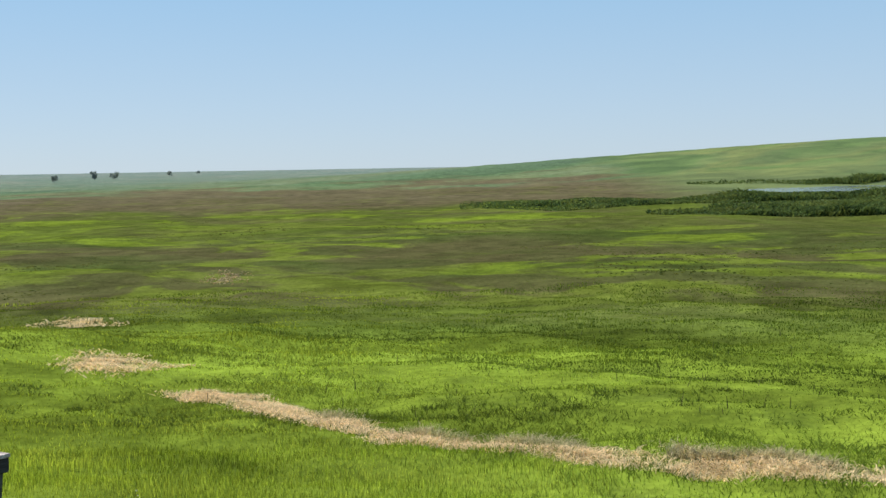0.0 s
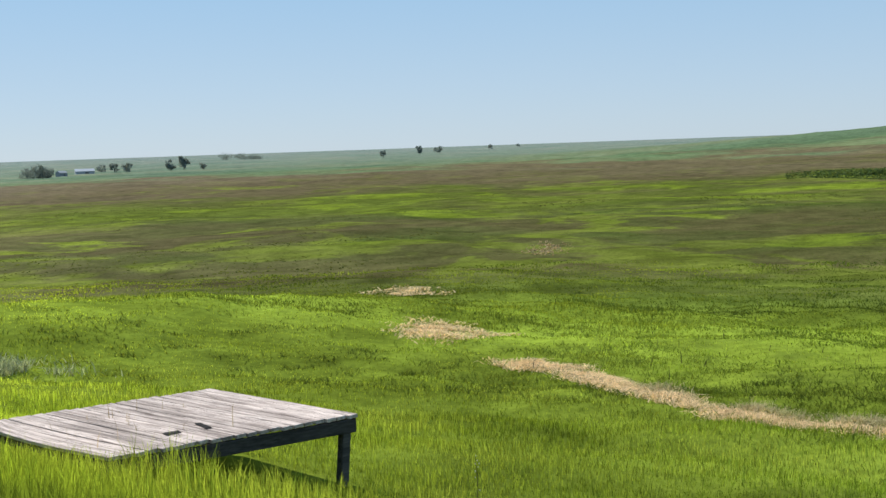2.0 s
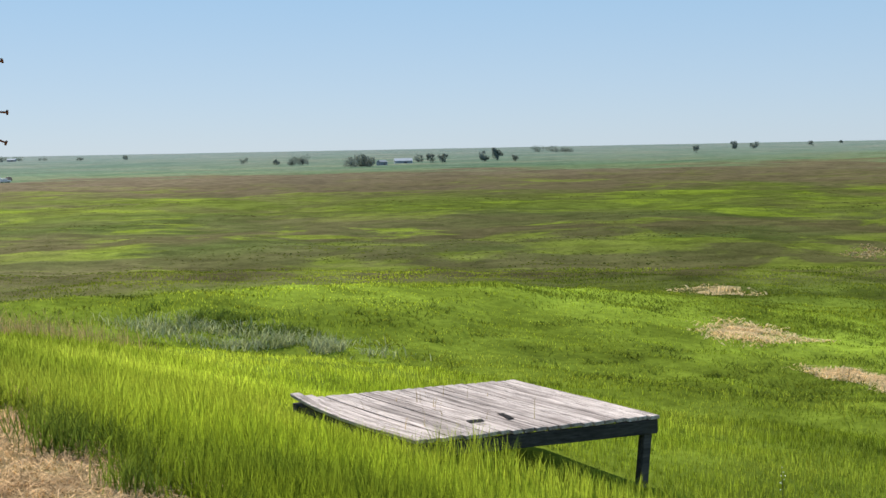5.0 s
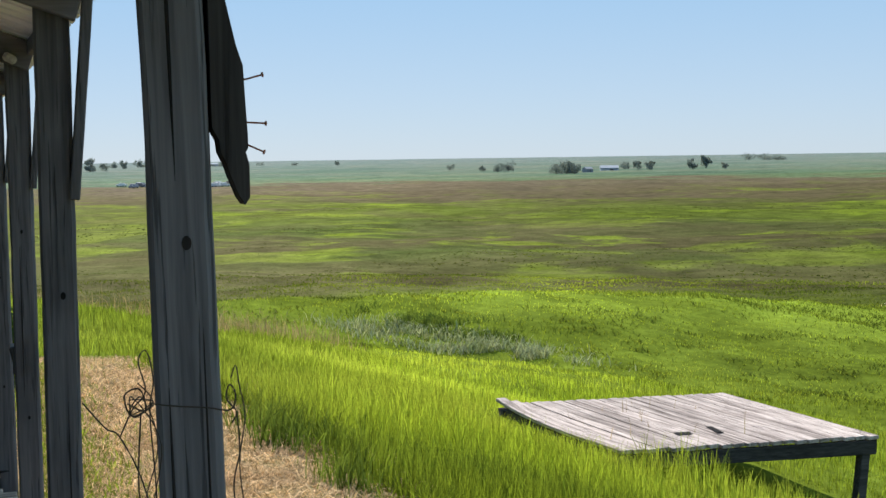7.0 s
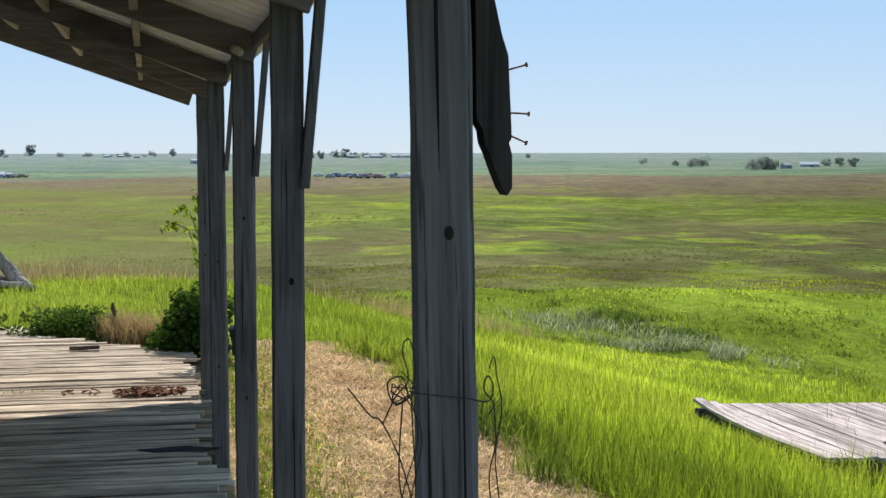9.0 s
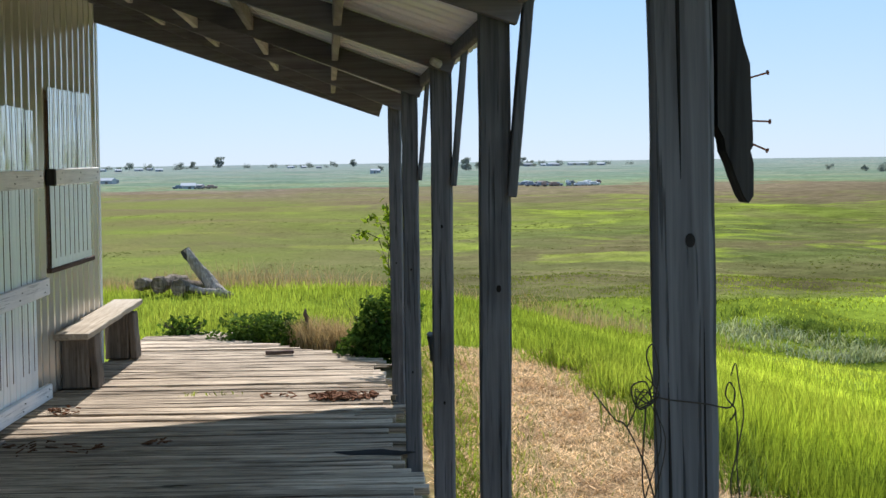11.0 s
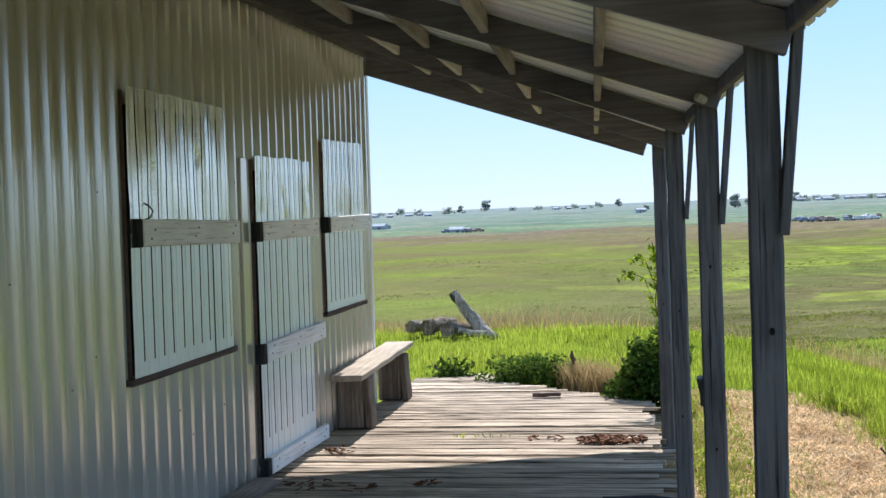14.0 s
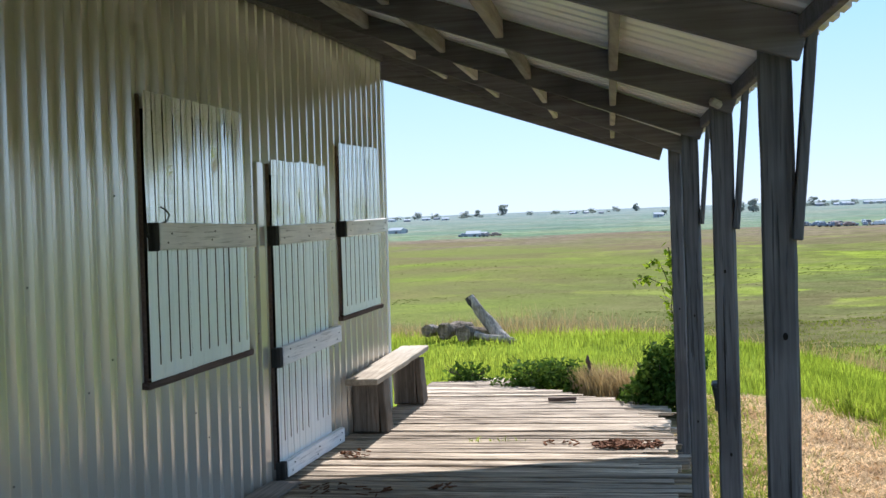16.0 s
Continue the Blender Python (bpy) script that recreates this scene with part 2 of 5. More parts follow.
def ground_material():
    w = Mat("prairie_ground", 0.95, spec=0.0)
    pos = w.coords((1, 1, 1), False, True)
    sub = w.node("VectorMath", op="SUBTRACT")
    w.link(pos, sub.inputs[0])
    sub.inputs[1].default_value = (HX, HY, 0)
    flat = w.node("VectorMath", op="MULTIPLY")
    w.link(sub.outputs[0], flat.inputs[0])
    flat.inputs[1].default_value = (1, 1, 0)
    ln = w.node("VectorMath", op="LENGTH")
    w.link(flat.outputs[0], ln.inputs[0])
    r = ln.outputs["Value"]
    lr = w.math("LOGARITHM", r, 10.0)
    broad = w.noise(pos, 0.012, 4, 0.6, 0.6)
    middle = w.noise(pos, 0.05, 5, 0.65, 0.5)
    small = w.noise(pos, 0.35, 5, 0.7)
    fine = w.noise(pos, 3.0, 4, 0.7)
    lr = w.math("ADD", lr, w.math("MULTIPLY", w.math("SUBTRACT", broad, 0.5), 0.45))
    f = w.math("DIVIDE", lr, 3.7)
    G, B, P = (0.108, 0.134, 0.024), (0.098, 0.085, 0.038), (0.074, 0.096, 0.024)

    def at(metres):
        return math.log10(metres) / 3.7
    # the far stops pale with distance: haze is put into the ground colour
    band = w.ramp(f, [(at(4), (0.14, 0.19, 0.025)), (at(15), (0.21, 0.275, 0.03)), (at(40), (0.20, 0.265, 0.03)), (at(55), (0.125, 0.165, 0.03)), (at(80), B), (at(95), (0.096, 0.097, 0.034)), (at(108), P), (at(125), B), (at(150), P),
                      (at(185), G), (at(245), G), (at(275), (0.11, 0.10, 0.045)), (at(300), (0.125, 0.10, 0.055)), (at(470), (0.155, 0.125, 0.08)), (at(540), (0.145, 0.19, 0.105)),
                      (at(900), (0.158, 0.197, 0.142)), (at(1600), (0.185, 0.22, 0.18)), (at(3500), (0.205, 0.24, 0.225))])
    patch = w.ramp(middle, [(0.52, 0.0), (0.58, 1.0)])
    near = w.ramp(f, [(at(35), 0.0), (at(70), 0.45), (at(110), 0.7), (at(260), 0.7), (at(330), 0.2), (at(600), 0.0)])
    col = w.mix(w.math("MULTIPLY", patch, near), band, (0.185, 0.24, 0.024))
    dark = w.ramp(small, [(0.5, 0.0), (0.72, 1.0)])
    col = w.mix(w.math("MULTIPLY", dark, 0.45), col, (0.052, 0.074, 0.02))
    brown = w.ramp(w.noise(pos, 0.021, 5, 0.7, 1.0), [(0.44, 0.0), (0.66, 1.0)])
    col = w.mix(w.math("MULTIPLY", brown, near), col, (0.108, 0.095, 0.042))
    shade = w.ramp(w.noise(pos, 0.06, 4, 0.6, 0.4), [(0.36, 0.5), (0.62, 1.15)])
    col = w.mix(1.0, col, w.ramp(w.noise(pos, 0.28, 3, 0.6, 0.5), [(0.35, 0.72), (0.62, 1.12)]), "MULTIPLY")
    col = w.mix(w.ramp(f, [(at(60), 1.0), (at(110), 0.35)]), col, w.mix(1.0, col, shade, "MULTIPLY"))
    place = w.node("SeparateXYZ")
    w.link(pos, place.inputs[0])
    # haze lit from behind, put into the colour: paler north, darker east
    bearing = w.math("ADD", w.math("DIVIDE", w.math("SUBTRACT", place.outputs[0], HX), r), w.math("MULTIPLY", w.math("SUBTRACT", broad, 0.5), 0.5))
    backlit_haze = w.ramp(bearing, [(0.0, (1.42, 1.36, 1.6)), (0.22, (1.42, 1.38, 1.45)), (0.45, (1.0, 1.0, 1.02)), (0.72, (0.88, 0.91, 0.8))])
    col = w.mix(w.ramp(f, [(at(28), 0.0), (at(60), 1.0), (at(330), 1.0), (at(520), 0.7), (at(1200), 0.35)]), col, w.mix(1.0, col, backlit_haze, "MULTIPLY"))
    # even tan with soft green over the north of the valley
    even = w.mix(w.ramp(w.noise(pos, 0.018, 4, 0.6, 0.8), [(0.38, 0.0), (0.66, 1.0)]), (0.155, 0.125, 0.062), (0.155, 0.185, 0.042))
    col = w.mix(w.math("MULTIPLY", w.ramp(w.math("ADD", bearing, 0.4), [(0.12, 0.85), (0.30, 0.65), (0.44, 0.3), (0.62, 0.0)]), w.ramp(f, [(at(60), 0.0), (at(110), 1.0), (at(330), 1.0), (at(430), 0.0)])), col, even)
    # hillside green, greyed in the colour itself for the haze over it
    hill = w.math("DIVIDE", w.math("SUBTRACT", w.math("SUBTRACT", place.outputs[0], w.math("MULTIPLY", place.outputs[1], 1.75)), 70.0), 60.0, True)
    green = w.mix(w.ramp(w.noise(pos, 0.03, 5, 0.7, 0.6), [(0.4, 0.0), (0.62, 1.0)]), (0.10, 0.13, 0.055), (0.16, 0.20, 0.075))
    col = w.mix(w.math("MULTIPLY", hill, w.ramp(f, [(at(200), 0.0), (at(300), 0.9)])), col, green)
    strips = w.ramp(w.noise(w.coords((1.0, 2.6, 1.0), False, True), 0.0042, 5, 0.6, 0.5), [(0.36, (0.64, 0.78, 0.74)), (0.44, (0.80, 0.96, 0.84)), (0.5, (0.98, 1.0, 0.98)), (0.56, (1.3, 1.14, 1.02)), (0.62, (0.84, 1.02, 0.86))])
    col = w.mix(w.ramp(f, [(at(450), 0.0), (at(560), 0.8)]), col, w.mix(1.0, col, strips, "MULTIPLY"))
    col = w.mix(1.0, col, w.ramp(fine, [(0.25, 0.6), (0.75, 1.25)]), "MULTIPLY")
    sep = w.node("SeparateXYZ")
    w.link(pos, sep.inputs[0])
    wob = w.math("MULTIPLY", w.math("SUBTRACT", w.noise(pos, 1.6, 4), 0.5), 0.9)
    e1 = w.math("LESS_THAN", w.math("ADD", sep.outputs[0], wob), 4.45)
    e2 = w.math("LESS_THAN", w.math("ADD", sep.outputs[1], wob), 11.7)
    e3 = w.math("GREATER_THAN", sep.outputs[0], -8.0)
    bare = w.math("MULTIPLY", w.math("MULTIPLY", e1, e2), e3)
    soil = w.mix(w.ramp(w.noise(pos, 9.0, 4), [(0.35, 0.0), (0.7, 1.0)]), (0.19, 0.125, 0.07), (0.42, 0.31, 0.175))
    col = w.mix(w.math("MULTIPLY", bare, w.ramp(w.noise(pos, 2.2, 4), [(0.3, 1.0), (0.75, 0.55)])), col, soil)
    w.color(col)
    w.bump(w.math("ADD", w.math("MULTIPLY", small, 0.6), w.math("MULTIPLY", fine, 0.12)), 0.6, 0.5)
    return w.m


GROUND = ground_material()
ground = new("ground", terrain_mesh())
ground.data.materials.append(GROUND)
tagged(ground, "rolling green prairie with brown and bright patches", "ground", kind="structure")

# ---- building blocks ----


def part(name, bm, material, parent=None, label="", smooth=False):
    """Links a bmesh as one mesh object under a thing or a part."""
    me = bpy.data.meshes.new(name)
    bmesh.ops.recalc_face_normals(bm, faces=bm.faces[:])
    if smooth:
        for f in bm.faces:
            f.smooth = True
    bm.to_mesh(me)
    bm.free()
    me.materials.append(material)
    ob = new(name, me)
    if parent:
        ob.parent = parent
    return tagged(ob, label)


def thing(name, label, category, at=(0, 0, 0), group="", kind="", turn=0.0):
    ob = new(name)
    ob.empty_display_size = 0.1
    ob.location = at
    ob.rotation_euler = (0, 0, turn)
    return tagged(ob, label, category, group, kind)


def block(size, m=None, bevel=0.004, wear=0.0, cuts=0, axis=0, bm=None):
    """A box of that size round its centre, with bevelled and slightly worn edges."""
    one = bmesh.new()
    bmesh.ops.create_cube(one, size=1.0)
    for v in one.verts:
        v.co = Vector((v.co.x * size[0], v.co.y * size[1], v.co.z * size[2]))
    if cuts:
        es = [e for e in one.edges if abs((e.verts[0].co - e.verts[1].co)[axis]) > size[axis] * 0.9]
        bmesh.ops.subdivide_edges(one, edges=es, cuts=cuts)
    if bevel:
        sharp = [e for e in one.edges if len(e.link_faces) == 2 and e.calc_face_angle(0) > 0.5]
        bmesh.ops.bevel(one, geom=sharp, offset=bevel, segments=1, affect="EDGES")
    if wear:
        for v in one.verts:
            p = v.co * 7.0 + Vector((size[0] * 31, size[1] * 17, size[2] * 11))
            v.co += noise.noise_vector(p) * wear
    one.transform(m if m else Matrix())
    if bm is None:
        return one
    tmp = bpy.data.meshes.new("tmp")
    one.to_mesh(tmp)
    one.free()
    bm.from_mesh(tmp)
    bpy.data.meshes.remove(tmp)
    return bm


def between(a, b, size, bevel=0.004, wear=0.002, cuts=4, bm=None, up=(0, 0, 1)):
    """A squared timber from a to b; size is its width and its height."""
    a, b = Vector(a), Vector(b)
    x = (b - a).normalized()
    y = Vector(up).cross(x).normalized()
    z = x.cross(y)
    m = Matrix((x, y, z)).transposed().to_4x4()
    m.translation = (a + b) / 2
    return block(((b - a).length, size[0], size[1]), m, bevel, wear, cuts, 0, bm)


def tube(points, radii, sides=8, bm=None, close=True):
    """A round bar through the points, with a radius at each."""
    bm = bm or bmesh.new()
    rings = []
    pts = [Vector(p) for p in points]
    for k, p in enumerate(pts):
        d = (pts[min(k + 1, len(pts) - 1)] - pts[max(k - 1, 0)]).normalized()
        u = d.orthogonal().normalized() if abs(d.z) > 0.9 else Vector((0, 0, 1)).cross(d).normalized()
        v = d.cross(u)
        r = radii[k] if isinstance(radii, (list, tuple)) else radii
        rings.append([bm.verts.new(p + (u * math.cos(2 * math.pi * j / sides) + v * math.sin(2 * math.pi * j / sides)) * r) for j in range(sides)])
    for a, b in zip(rings, rings[1:]):
        for j in range(sides):
            bm.faces.new((a[j], a[(j + 1) % sides], b[(j + 1) % sides], b[j]))
    if close:
        bm.faces.new(rings[0][::-1])
        bm.faces.new(rings[-1])
    return bm


# ---- shed ----
WALL_Y0, WALL_Y1 = -2.2, 11.05
RIB = 0.154
# the old wall leans back a little towards its foot
LEAN = Matrix.Translation((0, 0, 2.6)) @ Matrix.Rotation(radians(0.65), 4, "Y") @ Matrix.Translation((0, 0, -2.6))


def ribbed(y0, y1, z0, z1, pitch=RIB, depth=0.022, x=0.0, ragged=None, skew=0.0, rows=1, slit=False, shape=((0.0, 0.0), (0.34, 0.0), (0.37, 0.06), (0.46, 0.94), (0.49, 1.0), (0.66, 1.0), (0.69, 0.94), (0.79, 0.06), (0.82, 0.0))):
    """A ribbed sheet in the plane x, with its ribs upright."""
    bm = bmesh.new()
    cols = []
    n = int((y1 - y0) / pitch) + 2
    for k in range(n):
        for u, h in shape:
            y = y0 + (k + u) * pitch
            if y <= y1:
                cols.append((y, h * depth))
    cols.append((y1, 0.0))
    grid = []
    for y, h in cols:
        col = []
        for r in range(rows + 1):
            q = r / rows
            top = z1 + (ragged(y) if ragged else 0.0)
            z = z0 + (top - z0) * q
            dent = noise.noise((y * 5.3, z * 2.2, 3.1)) * 0.008 * (1 if rows > 8 else 0.4) if rows > 1 else 0.0
            col.append(bm.verts.new((x + h + dent, y + skew * (z - z0), z)))
        grid.append(col)
    for k, (a, b) in enumerate(zip(grid, grid[1:])):
        low = slit and 0 > cols[k][1] == cols[k - 1][1] and cols[k + 1][1] == 0.0
        for r in range(1 if low else rows):
            bm.faces.new((a[r], b[r], b[r + 1], a[r + 1]))
    return bm


shed = thing("shed", "long metal-sided shed with ribbed cream walls", "shed", kind="structure")
part("wall_east", ribbed(WALL_Y0, WALL_Y1, -0.12, 3.25, depth=0.042), SIDING, shed, "ribbed cream metal siding").matrix_local = LEAN
bm = block((0.12, WALL_Y1 - WALL_Y0, 3.9), pose(-0.115, (WALL_Y0 + WALL_Y1) / 2, 1.8), 0)
part("wall_core", bm, RAFTER, shed)
bm = block((6.0, 0.12, 3.9), pose(-3.13, WALL_Y1 - 0.06, 1.8), 0)
part("wall_north", bm, SIDING, shed)
bm = block((6.0, 0.12, 3.9), pose(-3.13, WALL_Y0 + 0.06, 1.8), 0)
part("wall_south", bm, SIDING, shed)
bm = block((0.12, WALL_Y1 - WALL_Y0, 3.9), pose(-6.1, (WALL_Y0 + WALL_Y1) / 2, 1.8), 0)
part("wall_west", bm, SIDING, shed)
bm = block((6.5, WALL_Y1 - WALL_Y0 + 0.2, 0.08), pose(-3.1, (WALL_Y0 + WALL_Y1) / 2, 3.82, 0, 3, 0), 0)
part("roof", bm, GALVANISED, shed)
bm = block((0.06, 0.05, 3.1), pose(0.008, WALL_Y1 + 0.027, 1.45), 0.004)
part("corner_trim", bm, TRIMWHITE, shed, "pale folded metal corner trim").matrix_local = LEAN


# ---- porch ----
POST_AT = {2.37: 3.0545, 4.2: 2.915, 5.95: 2.80, 7.7: 2.655, 9.4: 2.532}


def post_x(y):
    return 3.07 - 0.077 * (y - 2.45)


ROOF_Y0, ROOF_Y1 = 1.25, 11.06
POST_Y = (2.37, 4.2, 5.95, 7.7, 9.4)
# rafters nailed to the south face of the posts
RAFTER_Y = (1.3, 2.306, 4.136, 5.886, 7.636, 9.336, 11.0)


def roof_z(x, y):
    """Underside of the porch's sheets."""
    return 3.12 - (3.12 - 2.12) * x / post_x(y)


porch = thing("porch_roof", "lean-to porch roof of ribbed metal on dark rafters", "porch roof", kind="structure")
for y in RAFTER_Y:
    e = post_x(y) + (0.06 if y < 10.9 else -0.03)
    low = 0.06
    a, b = (0.0, y, roof_z(0.0, y) - low), (e, y, roof_z(e, y) - low)
    part("rafter", between(a, b, (0.042, 0.112)), RAFTER, porch)
part("ledger", between((0.052, 1.3, 3.075), (0.052, 11.0, 3.03), (0.04, 0.13)), RAFTER, porch, "dark ledger board along the wall")
# end board that hangs below the last rafter
part("end_board", between((0.0, 11.045, 2.915), (2.39, 11.045, 2.09), (0.03, 0.16)), RAFTER, porch, "long end board under the roof edge")
for y0, y1 in zip(RAFTER_Y, RAFTER_Y[1:]):
    for k, x in enumerate((0.42, 0.88, 1.36, 1.80)):
        xa, xb = post_x(y0) - x, post_x(y1) - x
        part("blocking", between((xa, y0 + 0.02, roof_z(xa, y0) - 0.045), (xb, y1 - 0.02, roof_z(xb, y1) - 0.045), (0.035, 0.08)), BLOCKING, porch)


def roof_sheet():
    """Ribbed sheets that run down the slope."""
    bm = bmesh.new()
    rows = []
    pitch = 0.15
    y = ROOF_Y0
    while y < ROOF_Y1:
        for u, h in ((0.0, 0.0), (0.3, 0.0), (0.42, 0.03), (0.55, 0.03), (0.67, 0.0)):
            yy = min(y + u * pitch, ROOF_Y1 + 0.03)
            e = post_x(yy) + 0.13
            rows.append([bm.verts.new((x, yy, roof_z(x, yy) + h + 0.004)) for x in (-0.05, e)])
        y += pitch
    for a, b in zip(rows, rows[1:]):
        bm.faces.new((a[0], b[0], b[1], a[1]))
    return bm


part("sheet", roof_sheet(), GALVANISED, porch, "ribbed galvanised sheets")
part("plate", between((post_x(ROOF_Y0) + 0.055, ROOF_Y0, 2.075), (post_x(9.6) + 0.055, 9.6, 2.075), (0.025, 0.06)), RAFTER, porch)


def make_post(y, width=0.089, foot=-0.15):
    x = POST_AT[y]
    p = thing("porch_post", "square weathered grey timber post with cracks and knots", "post", (x, y, foot), "porch posts", turn=radians(-9 if y == 2.37 else -3))
    top = roof_z(x, y) - 0.03
    bm = block((width, width, top - foot), pose(0, 0, (top - foot) / 2), 0.008, 0.003, 24, 2)
    part("shaft", bm, POST, p)
    return p


posts = [make_post(y, 0.077 if y == 2.37 else 0.088) for y in POST_Y]
# the nearest post has settled and leans towards the shed at its top
posts[0].rotation_euler.y = -0.016
posts[0].location.x += 0.016 * 1.48
posts[1].rotation_euler.y = 0.005
posts[2].rotation_euler.y = 0.003

# ---- deck ----
deck = thing("deck", "weathered grey-brown plank deck with worn gaps", "deck", kind="structure")
y = -1.7
rng = random.Random(5)
while y < 12.5:
    w = rng.choice((0.09, 0.09, 0.135, 0.14, 0.145)) + rng.uniform(-0.006, 0.006)
    e = post_x(y) - 0.03 + rng.choice((-0.08, -0.03, 0, 0.01, 0.02)) + rng.uniform(-0.05, 0.04)
    if y > 11.1:
        e = min(e, 2.25 - (y - 11.1) * 1.25)
    b = part("deck_board", block((e - 0.03, w - rng.choice((0.006, 0.007, 0.009, 0.011, 0.016, 0.028)), 0.038), None, 0.004, 0.005, 14, 0), DECK, deck)
    b.location = ((e + 0.03) / 2, y + w / 2, -0.022 + rng.uniform(-0.008, 0.005))
    b.rotation_euler = (rng.uniform(-0.035, 0.035), rng.uniform(-0.002, 0.002), rng.uniform(-0.0025, 0.0025))
    y += w

# ---- platform ----
PLAT = ((7.21, 12.42), (9.66, 12.04), (9.885, 9.81), (7.50, 10.14))
PZ = -0.883
platform = thing("loading_platform", "low wooden platform of bleached pale planks on dark legs", "platform")
NB = 21
for k in range(NB):
    q0, q1 = (k + rng.uniform(0.02, 0.06)) / NB, (k + rng.uniform(0.93, 0.985)) / NB
    far0, far1 = Vector(PLAT[0]).lerp(Vector(PLAT[1]), q0), Vector(PLAT[0]).lerp(Vector(PLAT[1]), q1)
    ne0, ne1 = Vector(PLAT[3]).lerp(Vector(PLAT[2]), q0), Vector(PLAT[3]).lerp(Vector(PLAT[2]), q1)
    a, b = (ne0 + ne1) / 2, (far0 + far1) / 2
    m = Matrix.Translation((*((a + b) / 2), PZ - 0.02 + rng.uniform(-0.004, 0.004))) @ Matrix.Rotation(math.atan2(b.y - a.y, b.x - a.x) - math.pi / 2, 4, "Z")
    ln = (b - a).length
    bm = block(((ne1 - ne0).length, ln + rng.uniform(-0.02, 0.025), 0.034), None, 0.004, 0.003, 10, 1)
    # the outer planks sag and curl up at their far end
    slack = max(0.0, 1 - k / 2.0)
    for v in bm.verts:
        q = min(max(v.co.y / ln + 0.5, 0), 1)
        v.co.z += slack * 0.055 * q ** 5 - 0.02 * max(0.0, 1 - k / 6.0) * math.sin(math.pi * q)
    o = part("plank", bm, PLATFORM, platform)
    o.matrix_world = m
for s, t, hh in ((3, 2, 0.125), (0, 1, 0.12), (3, 0, 0.16), (2, 1, 0.12)):
    inner = 0.05 if (s, t) == (3, 0) else 0.02
    a, b = [Vector(PLAT[q]).lerp(Vector((8.56, 11.1)), inner) for q in (s, t)]
    part("beam", between((*a, PZ - 0.048 - hh / 2), (*b, PZ - 0.048 - hh / 2), (0.05, hh)), FRAMEWOOD, platform, "dark rim beam")
for (lx, ly) in ((9.80, 9.88), (9.58, 11.95), (7.6, 10.2), (7.3, 12.3)):
    zg = float(terrain(lx, ly)) - 0.1
    part("leg", between((lx - 0.02, ly, PZ - 0.06), (lx - 0.10, ly, min(zg, PZ - 0.3) - 0.05), (0.09, 0.09), 0.006, up=(0, 1, 0)), FRAMEWOOD, platform, "dark square leg")

# plain board lying on the deck along the wall
part("wall_board", block((0.20, 5.2, 0.014), pose(0.128, 5.42, 0.012), 0.003, 0.004, 12, 1), wood("wall_board_wood", (0.13, 0.11, 0.095), (0.34, 0.29, 0.25), 1), deck, "smooth grey board beside the wall")

# ---- vegetation ----
nrng = np.random.default_rng(11)


def leaf_material(name, colors, glow=0.45, noise_scale=0.25, rough=0.6, island=0.5, broad=False):
    """Leaves and blades: colours by patches in the field and by each blade, with light passing through."""
    w = Mat(name, 0.8, spec=0.04)
    pos = w.coords((1, 1, 1), False, True)
    n = w.noise(pos, noise_scale, 4, 0.65, 0.3)
    steps = [(0.32 + 0.36 * k / (len(colors) - 1), c) for k, c in enumerate(colors)]
    col = w.ramp(n, steps)
    if broad:
        col = w.mix(1.0, col, w.ramp(w.noise(pos, 0.06, 4, 0.6, 0.4), [(0.40, 0.64), (0.60, 1.17)]), "MULTIPLY")
        # colour scaled by bearing from the shed: darker due north and far east
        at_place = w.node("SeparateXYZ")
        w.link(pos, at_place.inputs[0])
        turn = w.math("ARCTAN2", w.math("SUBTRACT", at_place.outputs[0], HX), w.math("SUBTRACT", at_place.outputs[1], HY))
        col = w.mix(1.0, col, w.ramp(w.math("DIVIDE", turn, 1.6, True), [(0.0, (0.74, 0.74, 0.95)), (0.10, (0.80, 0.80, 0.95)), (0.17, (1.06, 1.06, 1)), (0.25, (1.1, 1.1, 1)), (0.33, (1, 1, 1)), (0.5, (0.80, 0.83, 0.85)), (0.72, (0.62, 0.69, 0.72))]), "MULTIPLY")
    isl = w.node("NewGeometry").outputs["Random Per Island"]
    col = w.mix(1.0, col, w.ramp(isl, [(0, 1 - island), (1, 1 + island * 0.7)]), "MULTIPLY")
    w.color(col)
    tr = w.node("BsdfTranslucent")
    w.link(w.mix(1.0, col, (1.2, 1.1, 0.8), "MULTIPLY"), tr.inputs[0])
    mx = w.node("MixShader")
    mx.inputs[0].default_value = glow
    w.link(w.b.outputs[0], mx.inputs[1])
    w.link(tr.outputs[0], mx.inputs[2])
    w.link(mx.outputs[0], w.t.nodes["Material Output"].inputs["Surface"])
    return w.m


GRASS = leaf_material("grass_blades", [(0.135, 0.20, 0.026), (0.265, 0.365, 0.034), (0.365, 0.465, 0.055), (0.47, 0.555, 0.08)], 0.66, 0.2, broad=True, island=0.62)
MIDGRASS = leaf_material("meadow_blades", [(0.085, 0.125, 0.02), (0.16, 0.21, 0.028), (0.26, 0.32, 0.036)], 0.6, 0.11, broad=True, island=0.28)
VALLEY = leaf_material("valley_blades", [(0.12, 0.105, 0.045), (0.11, 0.13, 0.03), (0.145, 0.18, 0.03)], 0.4, 0.03, island=0.2)
DRY = leaf_material("dry_blades", [(0.24, 0.22, 0.09), (0.40, 0.30, 0.18), (0.33, 0.27, 0.13)], 0.35, 0.5)
